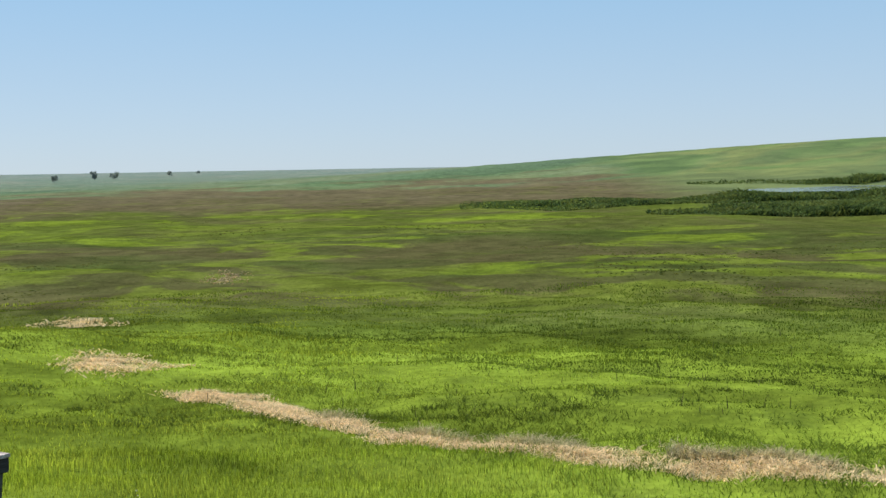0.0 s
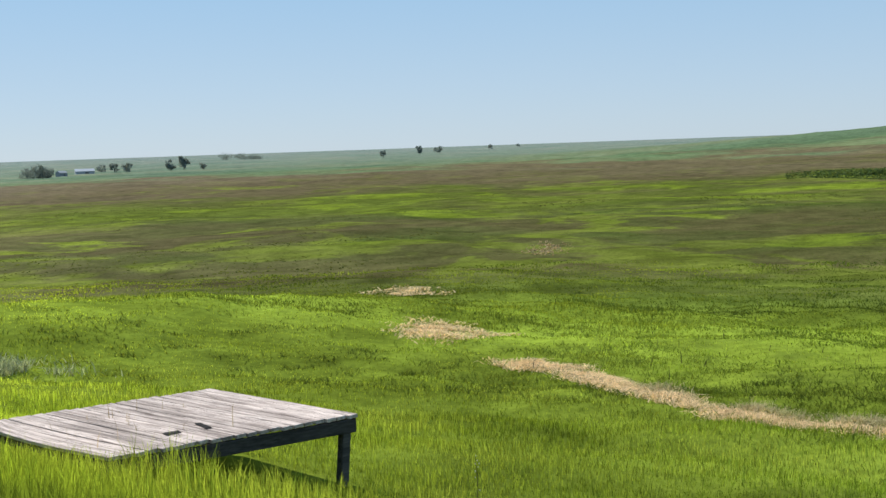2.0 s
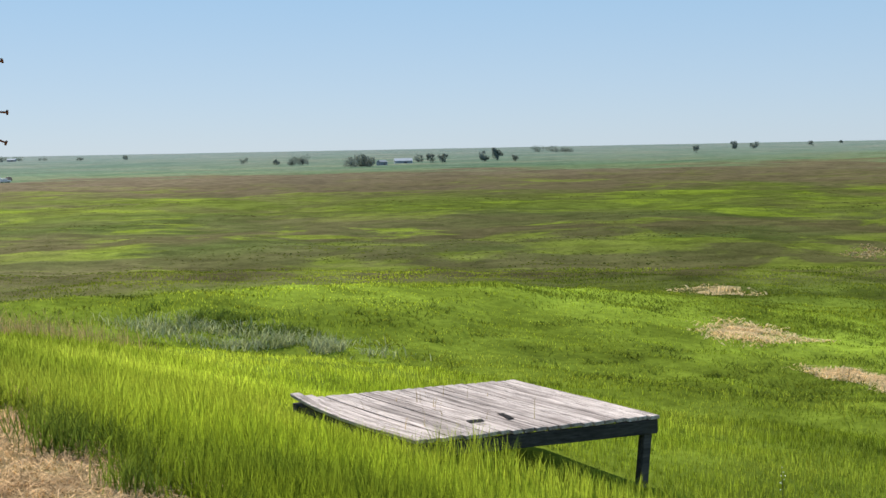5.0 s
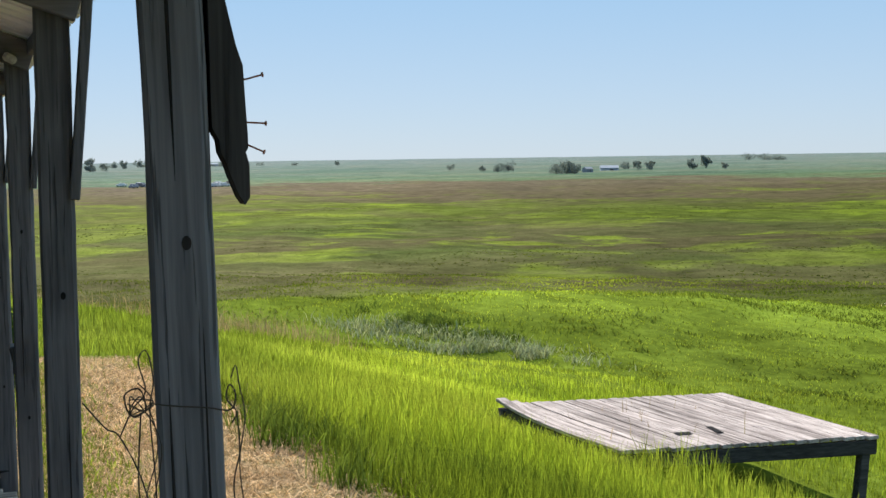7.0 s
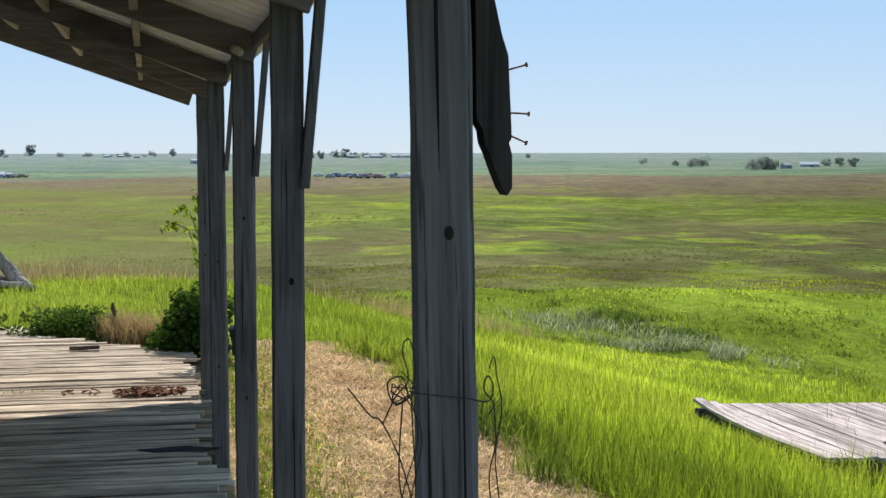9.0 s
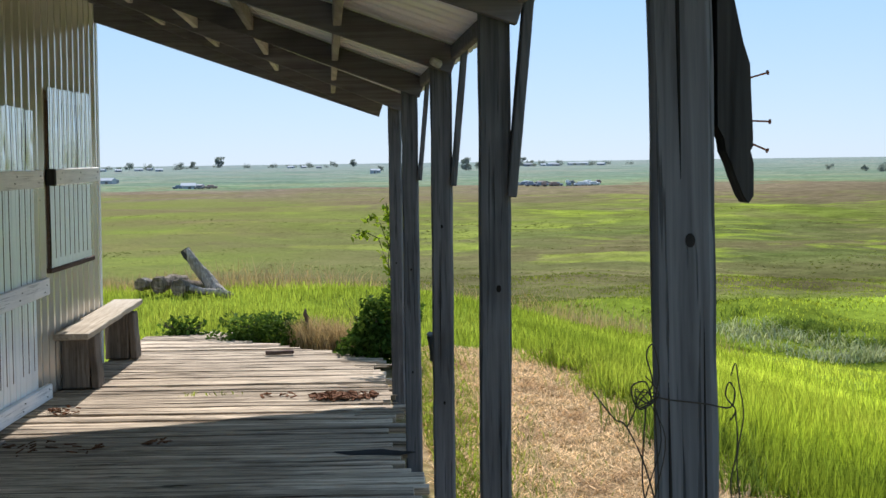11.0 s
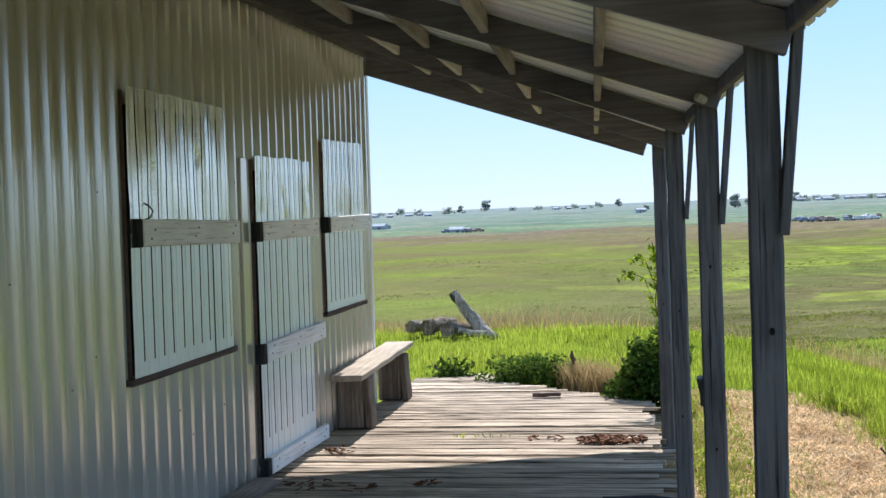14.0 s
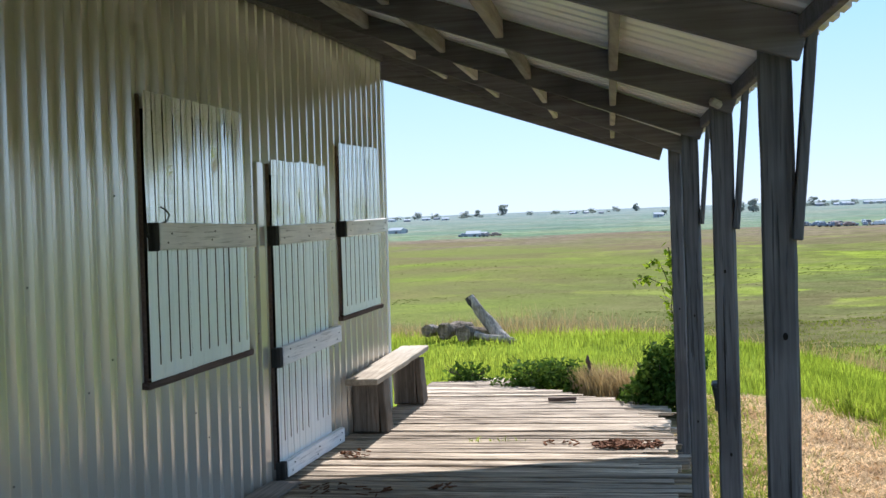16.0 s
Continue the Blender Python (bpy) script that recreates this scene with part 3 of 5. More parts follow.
STRAW = leaf_material("straw_blades", [(0.56, 0.42, 0.22), (0.78, 0.62, 0.37), (0.62, 0.47, 0.27)], 0.4, 0.8, island=0.4)
TRODDEN = leaf_material("trodden_blades", [(0.42, 0.265, 0.13), (0.74, 0.53, 0.30), (0.56, 0.38, 0.20)], 0.25, 2.2, island=0.75)
SAGE = leaf_material("sage_leaves", [(0.22, 0.28, 0.11), (0.36, 0.40, 0.25), (0.27, 0.33, 0.14)], 0.4, 0.9)
BUSH = leaf_material("bush_leaves", [(0.034, 0.075, 0.014), (0.07, 0.13, 0.022), (0.12, 0.195, 0.035)], 0.3, 3.0)
# far crowns: the leaf colour itself is lightened and greyed for haze
HAZYLEAF = leaf_material("hazy_tree_leaves", [(0.17, 0.21, 0.20), (0.23, 0.265, 0.255)], 0.35, 0.05, island=0.3)
STALK = leaf_material("weed_stalks", [(0.08, 0.085, 0.03), (0.12, 0.115, 0.045)], 0.1, 0.5)
FADED = leaf_material("faded_blades", [(0.28, 0.29, 0.13), (0.52, 0.44, 0.26), (0.36, 0.36, 0.16)], 0.4, 0.9)
BRUSH = leaf_material("brush_leaves", [(0.075, 0.12, 0.022), (0.12, 0.18, 0.03), (0.19, 0.25, 0.04)], 0.5, 0.8, island=0.5)
REED = leaf_material("reed_blades", [(0.048, 0.08, 0.025), (0.08, 0.12, 0.034), (0.14, 0.175, 0.05)], 0.45, 0.09, island=0.5)


def blade_mesh(name, pos, height, width, lean, mat):
    """One mesh of many bent blades of grass."""
    n = len(pos)
    a = nrng.uniform(0, 2 * np.pi, n)
    side = np.stack([np.cos(a), np.sin(a), np.zeros(n)], 1)
    b = nrng.uniform(0, 2 * np.pi, n)
    out = np.stack([np.cos(b), np.sin(b), np.zeros(n)], 1) * (lean * height)[:, None]
    up = np.zeros((n, 3))
    up[:, 2] = height
    w = (side * width[:, None]) / 2
    mid = pos + up * 0.58 + out * 0.35
    tip = pos + up * (1 - 0.25 * lean[:, None]) + out
    v = np.stack([pos - w, pos + w, mid - w * 0.75, mid + w * 0.75, tip], 1).reshape(-1, 3)
    base = (np.arange(n) * 5)[:, None]
    loops = (base + np.array([[0, 1, 3, 2, 2, 3, 4]])).ravel()
    me = bpy.data.meshes.new(name)
    me.vertices.add(n * 5)
    me.vertices.foreach_set("co", v.ravel().astype(np.float32))
    me.loops.add(n * 7)
    me.loops.foreach_set("vertex_index", loops.astype(np.int32))
    me.polygons.add(n * 2)
    starts = (np.arange(n) * 7)[:, None] + np.array([[0, 4]])
    me.polygons.foreach_set("loop_start", starts.ravel().astype(np.int32))
    me.update(calc_edges=True)
    me.materials.append(mat)
    return new(name, me)


def wavy(x, y, f, s=0.0):
    return 0.5 + 0.25 * (np.sin(x * f + 1.7 * np.sin(y * f * 0.8 + s)) + np.sin(y * f * 1.3 + 1.3 * np.sin(x * f * 0.7 - s)))


def inside_quad(x, y, grow=0.0):
    q = np.array(PLAT)
    c = q.mean(0)
    q = c + (q - c) * (1 + grow)
    ok = np.ones(len(x), bool)
    for k in range(4):
        (x0, y0), (x1, y1) = q[k], q[(k + 1) % 4]
        ok &= (x1 - x0) * (y - y0) - (y1 - y0) * (x - x0) <= 0
    return ok


def path_edge(y):
    """Where the trodden strip beside the deck gives way to tall grass."""
    return np.interp(y, (2, 7.2, 7.9, 8.6, 9.6, 11.1, 11.7, 13.0), (4.6, 4.85, 4.68, 4.48, 4.28, 4.02, 3.65, 3.1)) + 0.09 * np.sin(y * 2.3) + 0.06 * np.sin(y * 5.3)


def on_deck(x, y):
    edge = np.minimum(post_x(y) + 0.22, np.where(y > 11.0, 2.45 - (y - 11.1) * 1.25, 9.0))
    return (x < edge) & (y < 12.65) & (x > -0.2) | ((x < 0.1) & (y < 11.15))


def scatter(n, r0, r1, a0, a1):
    """Places that grow sparser away from the shed."""
    a = np.radians(nrng.uniform(a0, a1, n))
    r = np.exp(nrng.uniform(math.log(r0), math.log(r1), n))
    return HX + r * np.sin(a), HY + r * np.cos(a), r


def ground_at(x, y, sink=0.01):
    return np.stack([x, y, terrain(x, y) - sink], 1)


# tall grass of the slope
x, y, r = scatter(400000, 2.0, 50, -22, 82)
trod = (x < path_edge(y)) & (y < 12.3)
keep = ~on_deck(x, y) & ~inside_quad(x, y, 0.02) & ~trod
x, y, r = x[keep], y[keep], r[keep]
cell = 0.17
ux, uy = x + 0.4 * np.sin(y * 2.3) + 0.13 * np.sin(x * 5.1 + y * 3.7), y + 0.4 * np.sin(x * 1.9) + 0.13 * np.sin(x * 4.3 - y * 5.9)
gx, gy = np.floor(ux / cell), np.floor(uy / cell)
h1 = np.mod(np.abs(np.sin(gx * 12.9898 + gy * 78.233) * 43758.5453), 1.0)
h2 = np.mod(np.abs(np.sin(gx * 39.346 + gy * 11.135) * 24634.6345), 1.0)
x = x + ((gx + 0.2 + 0.6 * h1) * cell - ux) * 0.35
y = y + ((gy + 0.2 + 0.6 * h2) * cell - uy) * 0.35
keep = ~on_deck(x, y) & ~inside_quad(x, y, 0.02)
x, y, r, h1, h2 = x[keep], y[keep], r[keep], h1[keep], h2[keep]
tall = (0.72 + 0.5 * h1 * h2 + 0.2 * h2) * (0.24 + 0.16 * wavy(x, y, 1.1) + 0.10 * wavy(x, y, 3.3, 1.0)) * nrng.uniform(0.65, 1.2, len(x))
tall *= np.where(r < 9, 0.84, np.maximum(0.27, 0.84 - (r - 9) * 0.035))
tall *= np.where((x > 7.9) & (y < 13), 0.62, 1.0) * np.where((x > 9.5) & (y < 11.5) & (r < 15), 0.6, 1.0)
tall *= np.where((y > 12.2) & (x < 5.5), 0.5, 1.0) * 0.86
# thin short growth against the low side of the platform
beside = np.clip((np.hypot((x - 7.1) / 0.55, (y - 11.9) / 1.5)), 0.3, 1.0)
tall *= beside
tall *= np.where((x > 7.6) & (x < 9.35) & (y > 8.7) & (y < 10.3), 1.7, 1.0)
low = 0.55 + 0.9 * wavy(x, y, 0.55, 0.7) * wavy(x, y, 1.7, 2.1)
tall *= np.where(r > 10, low, 1.0)
wide = np.maximum(0.0062, r * 0.00056) * nrng.uniform(0.7, 1.4, len(x))
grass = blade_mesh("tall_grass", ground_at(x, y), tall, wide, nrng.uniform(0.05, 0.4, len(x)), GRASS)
tagged(grass, "bright sunlit green grass standing tall on the slope", "grass", kind="stuff")

# finer young grass between the tall tufts
x, y, r = scatter(170000, 3.0, 20, -16, 66)
keep = ~on_deck(x, y) & ~inside_quad(x, y, 0.04) & ~((x < path_edge(y)) & (y < 12.3))
x, y, r = x[keep], y[keep], r[keep]
tall = (0.10 + 0.14 * wavy(x, y, 2.1, 0.3)) * nrng.uniform(0.6, 1.4, len(x)) * np.where((y > 12.2) & (x < 5.5), 0.7, 1.0)
tall *= np.clip((np.hypot((x - 7.1) / 0.55, (y - 11.9) / 1.5)), 0.35, 1.0) * np.where(x > 7.9, 0.6, 1.0)
young = blade_mesh("young_grass", ground_at(x, y), tall, np.maximum(0.0045, r * 0.0005) * nrng.uniform(0.7, 1.3, len(x)), nrng.uniform(0.08, 0.5, len(x)), GRASS)
tagged(young, "fine young green grass between taller tufts", "grass", kind="stuff")

# the same slope goes on south of the porch
x, y, r = scatter(50000, 1.6, 24, 82, 176)
keep = (x > path_edge(y)) & ~on_deck(x, y)
x, y, r = x[keep], y[keep], r[keep]
tall = (0.2 + 0.14 * wavy(x, y, 1.1)) * nrng.uniform(0.6, 1.2, len(x)) * np.maximum(0.4, 1.0 - r * 0.03)
south = blade_mesh("south_grass", ground_at(x, y), tall, np.maximum(0.008, r * 0.0012) * nrng.uniform(0.7, 1.4, len(x)), nrng.uniform(0.05, 0.4, len(x)), GRASS)
tagged(south, "bright green grass along the slope south of the porch", "grass", kind="stuff")

# meadow further down
x, y, r = scatter(190000, 38, 88, -24, 84)
tall = (0.05 + 0.15 * wavy(x, y, 0.35) * wavy(x, y, 0.9, 2.0)) * nrng.uniform(0.6, 1.3, len(x))
wide = r * 0.0007 * nrng.uniform(0.7, 1.5, len(x))
meadow = blade_mesh("meadow_grass", ground_at(x, y), tall, wide, nrng.uniform(0.1, 0.8, len(x)), MIDGRASS)
tagged(meadow, "uneven green meadow grass with darker hollows", "grass", kind="stuff")

# rough growth on the valley floor
x, y, r = scatter(30000, 78, 240, -24, 84)
dry_land = np.hypot((x - POND[0]) / 50, (y - POND[1]) / 55) > 1
x, y, r = x[dry_land], y[dry_land], r[dry_land]
clump = wavy(x, y, 0.06) * wavy(x, y, 0.16, 1.0)
tall = (0.02 + 0.13 * np.maximum(clump - 0.22, 0)) * nrng.uniform(0.5, 1.5, len(x))
wide = r * 0.0024 * nrng.uniform(0.6, 1.8, len(x))
valley = blade_mesh("valley_grass", ground_at(x, y), tall, wide, nrng.uniform(0.1, 0.9, len(x)), VALLEY)
tagged(valley, "brown and green rough growth on the valley floor", "grass", kind="stuff")

# dry grass along the brow of the hill
x = np.minimum(nrng.uniform(-16, 8, 46000), nrng.uniform(-16, 8, 46000) + 3)
y = 18.9 + 0.2 * np.maximum(x, 0) + np.abs(nrng.normal(0, 3.2, len(x)))
tall = nrng.uniform(0.2, 0.6, len(x)) * (0.5 + 0.7 * wavy(x, y, 1.3, 0.5))
dry = blade_mesh("dry_grass", ground_at(x, y), tall, nrng.uniform(0.005, 0.012, len(x)), nrng.uniform(0.1, 0.7, len(x)), DRY)
tagged(dry, "pale feathery dry grass on the brow", "grass", kind="stuff")


def straw_patch(cx, cy, rx, ry, n, turn=0.0, mat=STRAW):
    t, q = nrng.uniform(0, 2 * np.pi, n), nrng.uniform(0, 1, n) ** 0.62 * nrng.uniform(0.6, 1.35, n)
    u, v = rx * q * np.cos(t), ry * q * np.sin(t)
    x, y = cx + u * math.cos(turn) - v * math.sin(turn), cy + u * math.sin(turn) + v * math.cos(turn)
    x, y = x + nrng.normal(0, 0.12, n), y + nrng.normal(0, 0.2, n)
    full = wavy(x, y, 1.7, cx) * 0.6 + 0.4 * wavy(x, y, 5.3, cy) + nrng.uniform(-0.22, 0.22, n) > 0.36
    x, y, n = x[full], y[full], int(full.sum())
    d = math.hypot(cx - HX, cy - HY)
    o = blade_mesh("straw_patch", ground_at(x, y), nrng.uniform(0.05, 0.18, n), nrng.uniform(0.7, 1.5, n) * max(0.014, d * 0.0010), nrng.uniform(0.8, 3.2, n), mat)
    tagged(o, "pale bleached straw lying among green grass", "straw", "straw patches", kind="stuff")


for cx, cy, rx, ry, n in ((27.3, 28.1, 1.15, 2.2, 3800), (28.5, 27.4, 0.9, 0.5, 300), (40.5, 45.8, 2.2, 3.0, 2400), (75.5, 68.5, 1.8, 5.0, 700)):
    straw_patch(cx, cy, rx, ry, n, -0.9, DRY if cx > 70 else STRAW)
STRIP = ((24.6, 22.4), (24.6, 20.4), (22.4, 16.9), (20.8, 13.9), (20.2, 12.0), (20.3, 10.0), (20.7, 8.2), (20.9, 6.8), (21.8, 4.6), (23.5, 1.5))
for (x0, y0), (x1, y1) in zip(STRIP, STRIP[1:]):
    ln = math.hypot(x1 - x0, y1 - y0)
    straw_patch((x0 + x1) / 2, (y0 + y1) / 2, ln * 0.6, 0.42 + 0.17 * (14 - min(y0, 14)) / 2, int(1900 * ln), math.atan2(y1 - y0, x1 - x0))

# taller faded tufts that line the far side of the strip
tufts = []
for (x0, y0), (x1, y1) in zip(STRIP[2:], STRIP[3:]):
    k = 1500
    q = nrng.uniform(0, 1, k)
    px, py = x0 + (x1 - x0) * q + 0.5 + np.abs(nrng.normal(0, 0.35, k)), y0 + (y1 - y0) * q + nrng.normal(0, 0.3, k)
    full = wavy(px, py, 1.9, 0.8) > 0.5
    tufts.append(np.stack([px[full], py[full]], 1))
tufts = np.concatenate(tufts)
n = len(tufts)
faded = blade_mesh("faded_tufts", ground_at(tufts[:, 0], tufts[:, 1]), nrng.uniform(0.10, 0.30, n), nrng.uniform(0.010, 0.020, n), nrng.uniform(0.4, 1.6, n), FADED)
tagged(faded, "faded grey-brown tufts lining the bleached strip", "grass", kind="stuff")

# trodden straw beside the deck
n = 100000
y = np.concatenate([nrng.uniform(1.0, 12.3, 80000), nrng.uniform(-4.5, 1.0, 20000)])
x = post_x(y) + 0.1 + nrng.uniform(0, 1, n) * (path_edge(y) + 0.25 - post_x(y))
trodden = blade_mesh("trodden_straw", ground_at(x, y), nrng.uniform(0.015, 0.075, n), nrng.uniform(0.003, 0.009, n), nrng.uniform(0.8, 4.5, n), TRODDEN)
tagged(trodden, "short trampled dry straw on bare ground", "straw", kind="stuff")
n = 9000
y = nrng.uniform(5.5, 12.0, n)
x = post_x(y) + 0.12 + np.abs(nrng.normal(0, 0.28, n))
sprouts = blade_mesh("grass_sprouts", ground_at(x, y), nrng.uniform(0.03, 0.11, n), nrng.uniform(0.004, 0.008, n), nrng.uniform(0.3, 1.2, n), GRASS)
tagged(sprouts, "sparse short green grass along the deck edge", "grass", kind="stuff")
n = 8000
y = nrng.uniform(2.0, 11.8, n)
x = path_edge(y) + 0.2 - np.abs(nrng.normal(0, 0.17, n))
fringe = blade_mesh("fringe_grass", ground_at(x, y), nrng.uniform(0.04, 0.26, n) * (0.4 + 0.9 * wavy(x, y, 4.0)), nrng.uniform(0.004, 0.009, n), nrng.uniform(0.3, 1.3, n), GRASS)
tagged(fringe, "ragged short grass fringing the trampled straw", "grass", kind="stuff")

# leafy tussocks along the edge of the trodden strip
for cx, cy, rad, n in ((4.42, 9.05, 0.20, 420), (4.30, 8.6, 0.12, 160), (4.5, 7.6, 0.10, 120)):
    x, y = cx + nrng.normal(0, rad, n), cy + nrng.normal(0, rad, n)
    o = blade_mesh("tussock", ground_at(x, y), nrng.uniform(0.15, 0.34, n), nrng.uniform(0.006, 0.011, n), nrng.uniform(0.2, 0.7, n), BRUSH)
    tagged(o, "dark green grass tussock beside the trampled straw", "grass", "tussocks", kind="stuff")
# small white-flowered weed beside the platform
fx, fy = 10.25, 8.6
weed = thing("flowering_weed", "thin weed with tiny white flowers in the grass", "weed", (fx, fy, float(terrain(fx, fy))))
part("stem", tube([(0, 0, -0.05), (0.01, 0, 0.3), (0.0, 0.01, 0.5)], [0.005, 0.004, 0.003], 5), STALK, weed)
bm = bmesh.new()
rnd = random.Random(3)
for k in range(8):
    p = Vector((rnd.uniform(-0.03, 0.03), rnd.uniform(-0.03, 0.03), rnd.uniform(0.2, 0.52)))
    bmesh.ops.create_icosphere(bm, subdivisions=1, radius=rnd.uniform(0.004, 0.007), matrix=Matrix.Translation(p))
tagged(part("flowers", bm, TRIMWHITE, weed, "tiny white flowers"), "tiny white flowers", kind="stuff")

# grey sage in the hollow
t = nrng.uniform(0, 1, 3600) ** 0.8
x = 9.4 + t * 4.0 + nrng.normal(0, 0.6, len(t))
y = 29.1 - t * 4.1 + nrng.normal(0, 0.55, len(t))
tuft = wavy(x, y, 2.6, 0.4) * wavy(x, y, 1.1, 1.4) > 0.2
x, y, t = x[tuft], y[tuft], t[tuft]
sage = blade_mesh("sage_bushes", ground_at(x, y), nrng.uniform(0.10, 0.34, len(t)), nrng.uniform(0.014, 0.03, len(t)), nrng.uniform(0.3, 1.4, len(t)), SAGE)
tagged(sage, "grey-green sage bushes in the hollow", "sage", kind="stuff")

# dark brush along the upper lip of the hollow
t = nrng.uniform(0.22, 1, 3600)
x = 9.9 + t * 3.6 + nrng.normal(0, 0.5, len(t))
y = 30.6 - t * 3.2 + nrng.normal(0, 0.45, len(t))
tuft = wavy(x, y, 2.2, 1.9) > 0.42
x, y = x[tuft], y[tuft]
brush = blade_mesh("hollow_brush", ground_at(x, y), nrng.uniform(0.10, 0.30, len(x)), nrng.uniform(0.014, 0.03, len(x)), nrng.uniform(0.3, 1.3, len(x)), BRUSH)
tagged(brush, "dark green brush along the lip of the hollow", "brush", kind="stuff")

# dark seed stalks in the meadow
n = 240
a, r = np.radians(nrng.uniform(46, 80, n)), nrng.uniform(25, 58, n)
x, y = HX + r * np.sin(a), HY + r * np.cos(a)
stalks = blade_mesh("seed_stalks", ground_at(x, y), nrng.uniform(0.15, 0.38, n), nrng.uniform(0.018, 0.03, n), nrng.uniform(0.05, 0.6, n), STALK)
tagged(stalks, "dark upright seed stalks scattered through the meadow", "weeds", kind="stuff")


# darker weed clumps dotted over the meadow
m = 520
a, r = np.radians(nrng.uniform(2, 82, m)), np.exp(nrng.uniform(math.log(22), math.log(62), m))
cx, cy, size = HX + r * np.sin(a), HY + r * np.cos(a), nrng.uniform(0.15, 0.55, m) * (0.7 + r / 60)
per = 34
x = np.repeat(cx, per) + nrng.normal(0, 1, m * per) * np.repeat(size, per)
y = np.repeat(cy, per) + nrng.normal(0, 1, m * per) * np.repeat(size, per) * 0.6
clumps = blade_mesh("weed_clumps", ground_at(x, y), nrng.uniform(0.05, 0.17, m * per), np.repeat(0.009 + r * 0.0007, per), nrng.uniform(0.6, 2.2, m * per), MIDGRASS)
tagged(clumps, "low dark green weed clumps dotted over the meadow", "weeds", kind="stuff")


# taller dark weeds on both sides of the bleached strip
m = 420
u = nrng.uniform(0, len(STRIP) - 1.001, m)
k = u.astype(int)
S = np.array(STRIP)
c = S[k] + (S[k + 1] - S[k]) * (u - k)[:, None] + nrng.normal(0, 1, (m, 2)) * np.array([2.6, 1.2]) + np.array([1.2, 0.4])
per = 40
x = np.repeat(c[:, 0], per) + nrng.normal(0, 0.28, m * per)
y = np.repeat(c[:, 1], per) + nrng.normal(0, 0.35, m * per)
strip_weeds = blade_mesh("strip_weeds", ground_at(x, y), nrng.uniform(0.06, 0.2, m * per), nrng.uniform(0.01, 0.02, m * per), nrng.uniform(0.5, 1.8, m * per), MIDGRASS)
tagged(strip_weeds, "darker green weeds beside the bleached straw strip", "weeds", kind="stuff")


def reed_belt(name, a0, a1, r0, r1, n, h0, h1, label):
    a, r = np.radians(nrng.uniform(a0, a1, n)), nrng.uniform(r0, r1, n)
    x, y = HX + r * np.sin(a), HY + r * np.cos(a)
    edge = np.clip((np.degrees(a) - a0) / 12, 0.05, 1)
    gap = (wavy(x, y, 0.045, 3.0) > 0.16) & (nrng.uniform(0, 1, n) < 0.25 + edge) & (r > r0 + (r1 - r0) * (0.16 * wavy(x, y, 0.05, 1.0) + 0.55 * (1 - edge)))
    o = blade_mesh(name, ground_at(x, y)[gap], (nrng.uniform(h0, h1, n) * edge ** 0.5 * (0.15 + 1.2 * wavy(x, y, 0.11) * wavy(x, y, 0.3, 2.0) ** 0.5))[gap], nrng.uniform(0.2, 0.6, n)[gap], nrng.uniform(0.6, 1.9, n)[gap], REED)
    tagged(o, label, "reeds", kind="stuff")


reed_belt("reed_belt", 58, 84, 205, 312, 110000, 0.5, 2.4, "dark green reeds and brush before the pond")
reed_belt("reed_belt", 68.5, 84, 392, 425, 16000, 1.8, 4.2, "tall dark reeds behind the pond")

# pond
water = Mat("pond_water", 0.06, spec=0.5)
# pale blue base colour makes up for sky missing from the reflection
water.color((0.26, 0.32, 0.38))
water.bump(water.noise(water.coords((1, 1, 1), False, True), 0.6, 3), 0.5, 0.12)
bm = bmesh.new()
ring = []
for k in range(72):
    t = 2 * math.pi * k / 72
    q = 1 + 0.12 * math.sin(3 * t + 1) + 0.07 * math.sin(7 * t)
    ring.append(bm.verts.new((POND[0] + 42 * q * math.cos(t), POND[1] + 30 * q * math.sin(t), POND[2])))
bm.faces.new(ring)
tagged(part("water", bm, water.m), "small pond coloured pale for the sky it reflects", "pond", kind="structure")


# ---- far trees and farms ----
BARK = wood("tree_bark", (0.05, 0.045, 0.04), (0.12, 0.10, 0.085), 2)
rng = random.Random(21)


def far_place(az, el):
    """A place on the plain in that direction, where the ground lies that much below the eye."""
    rr = np.geomspace(450, 3300, 500)
    a = math.radians(az)
    x, y = HX + rr * math.sin(a), HY + rr * math.cos(a)
    z = terrain(x, y)
    k = int(np.argmin(np.abs((z - 1.62) / rr - el)))
    return float(x[k]), float(y[k]), float(z[k]), float(rr[k])


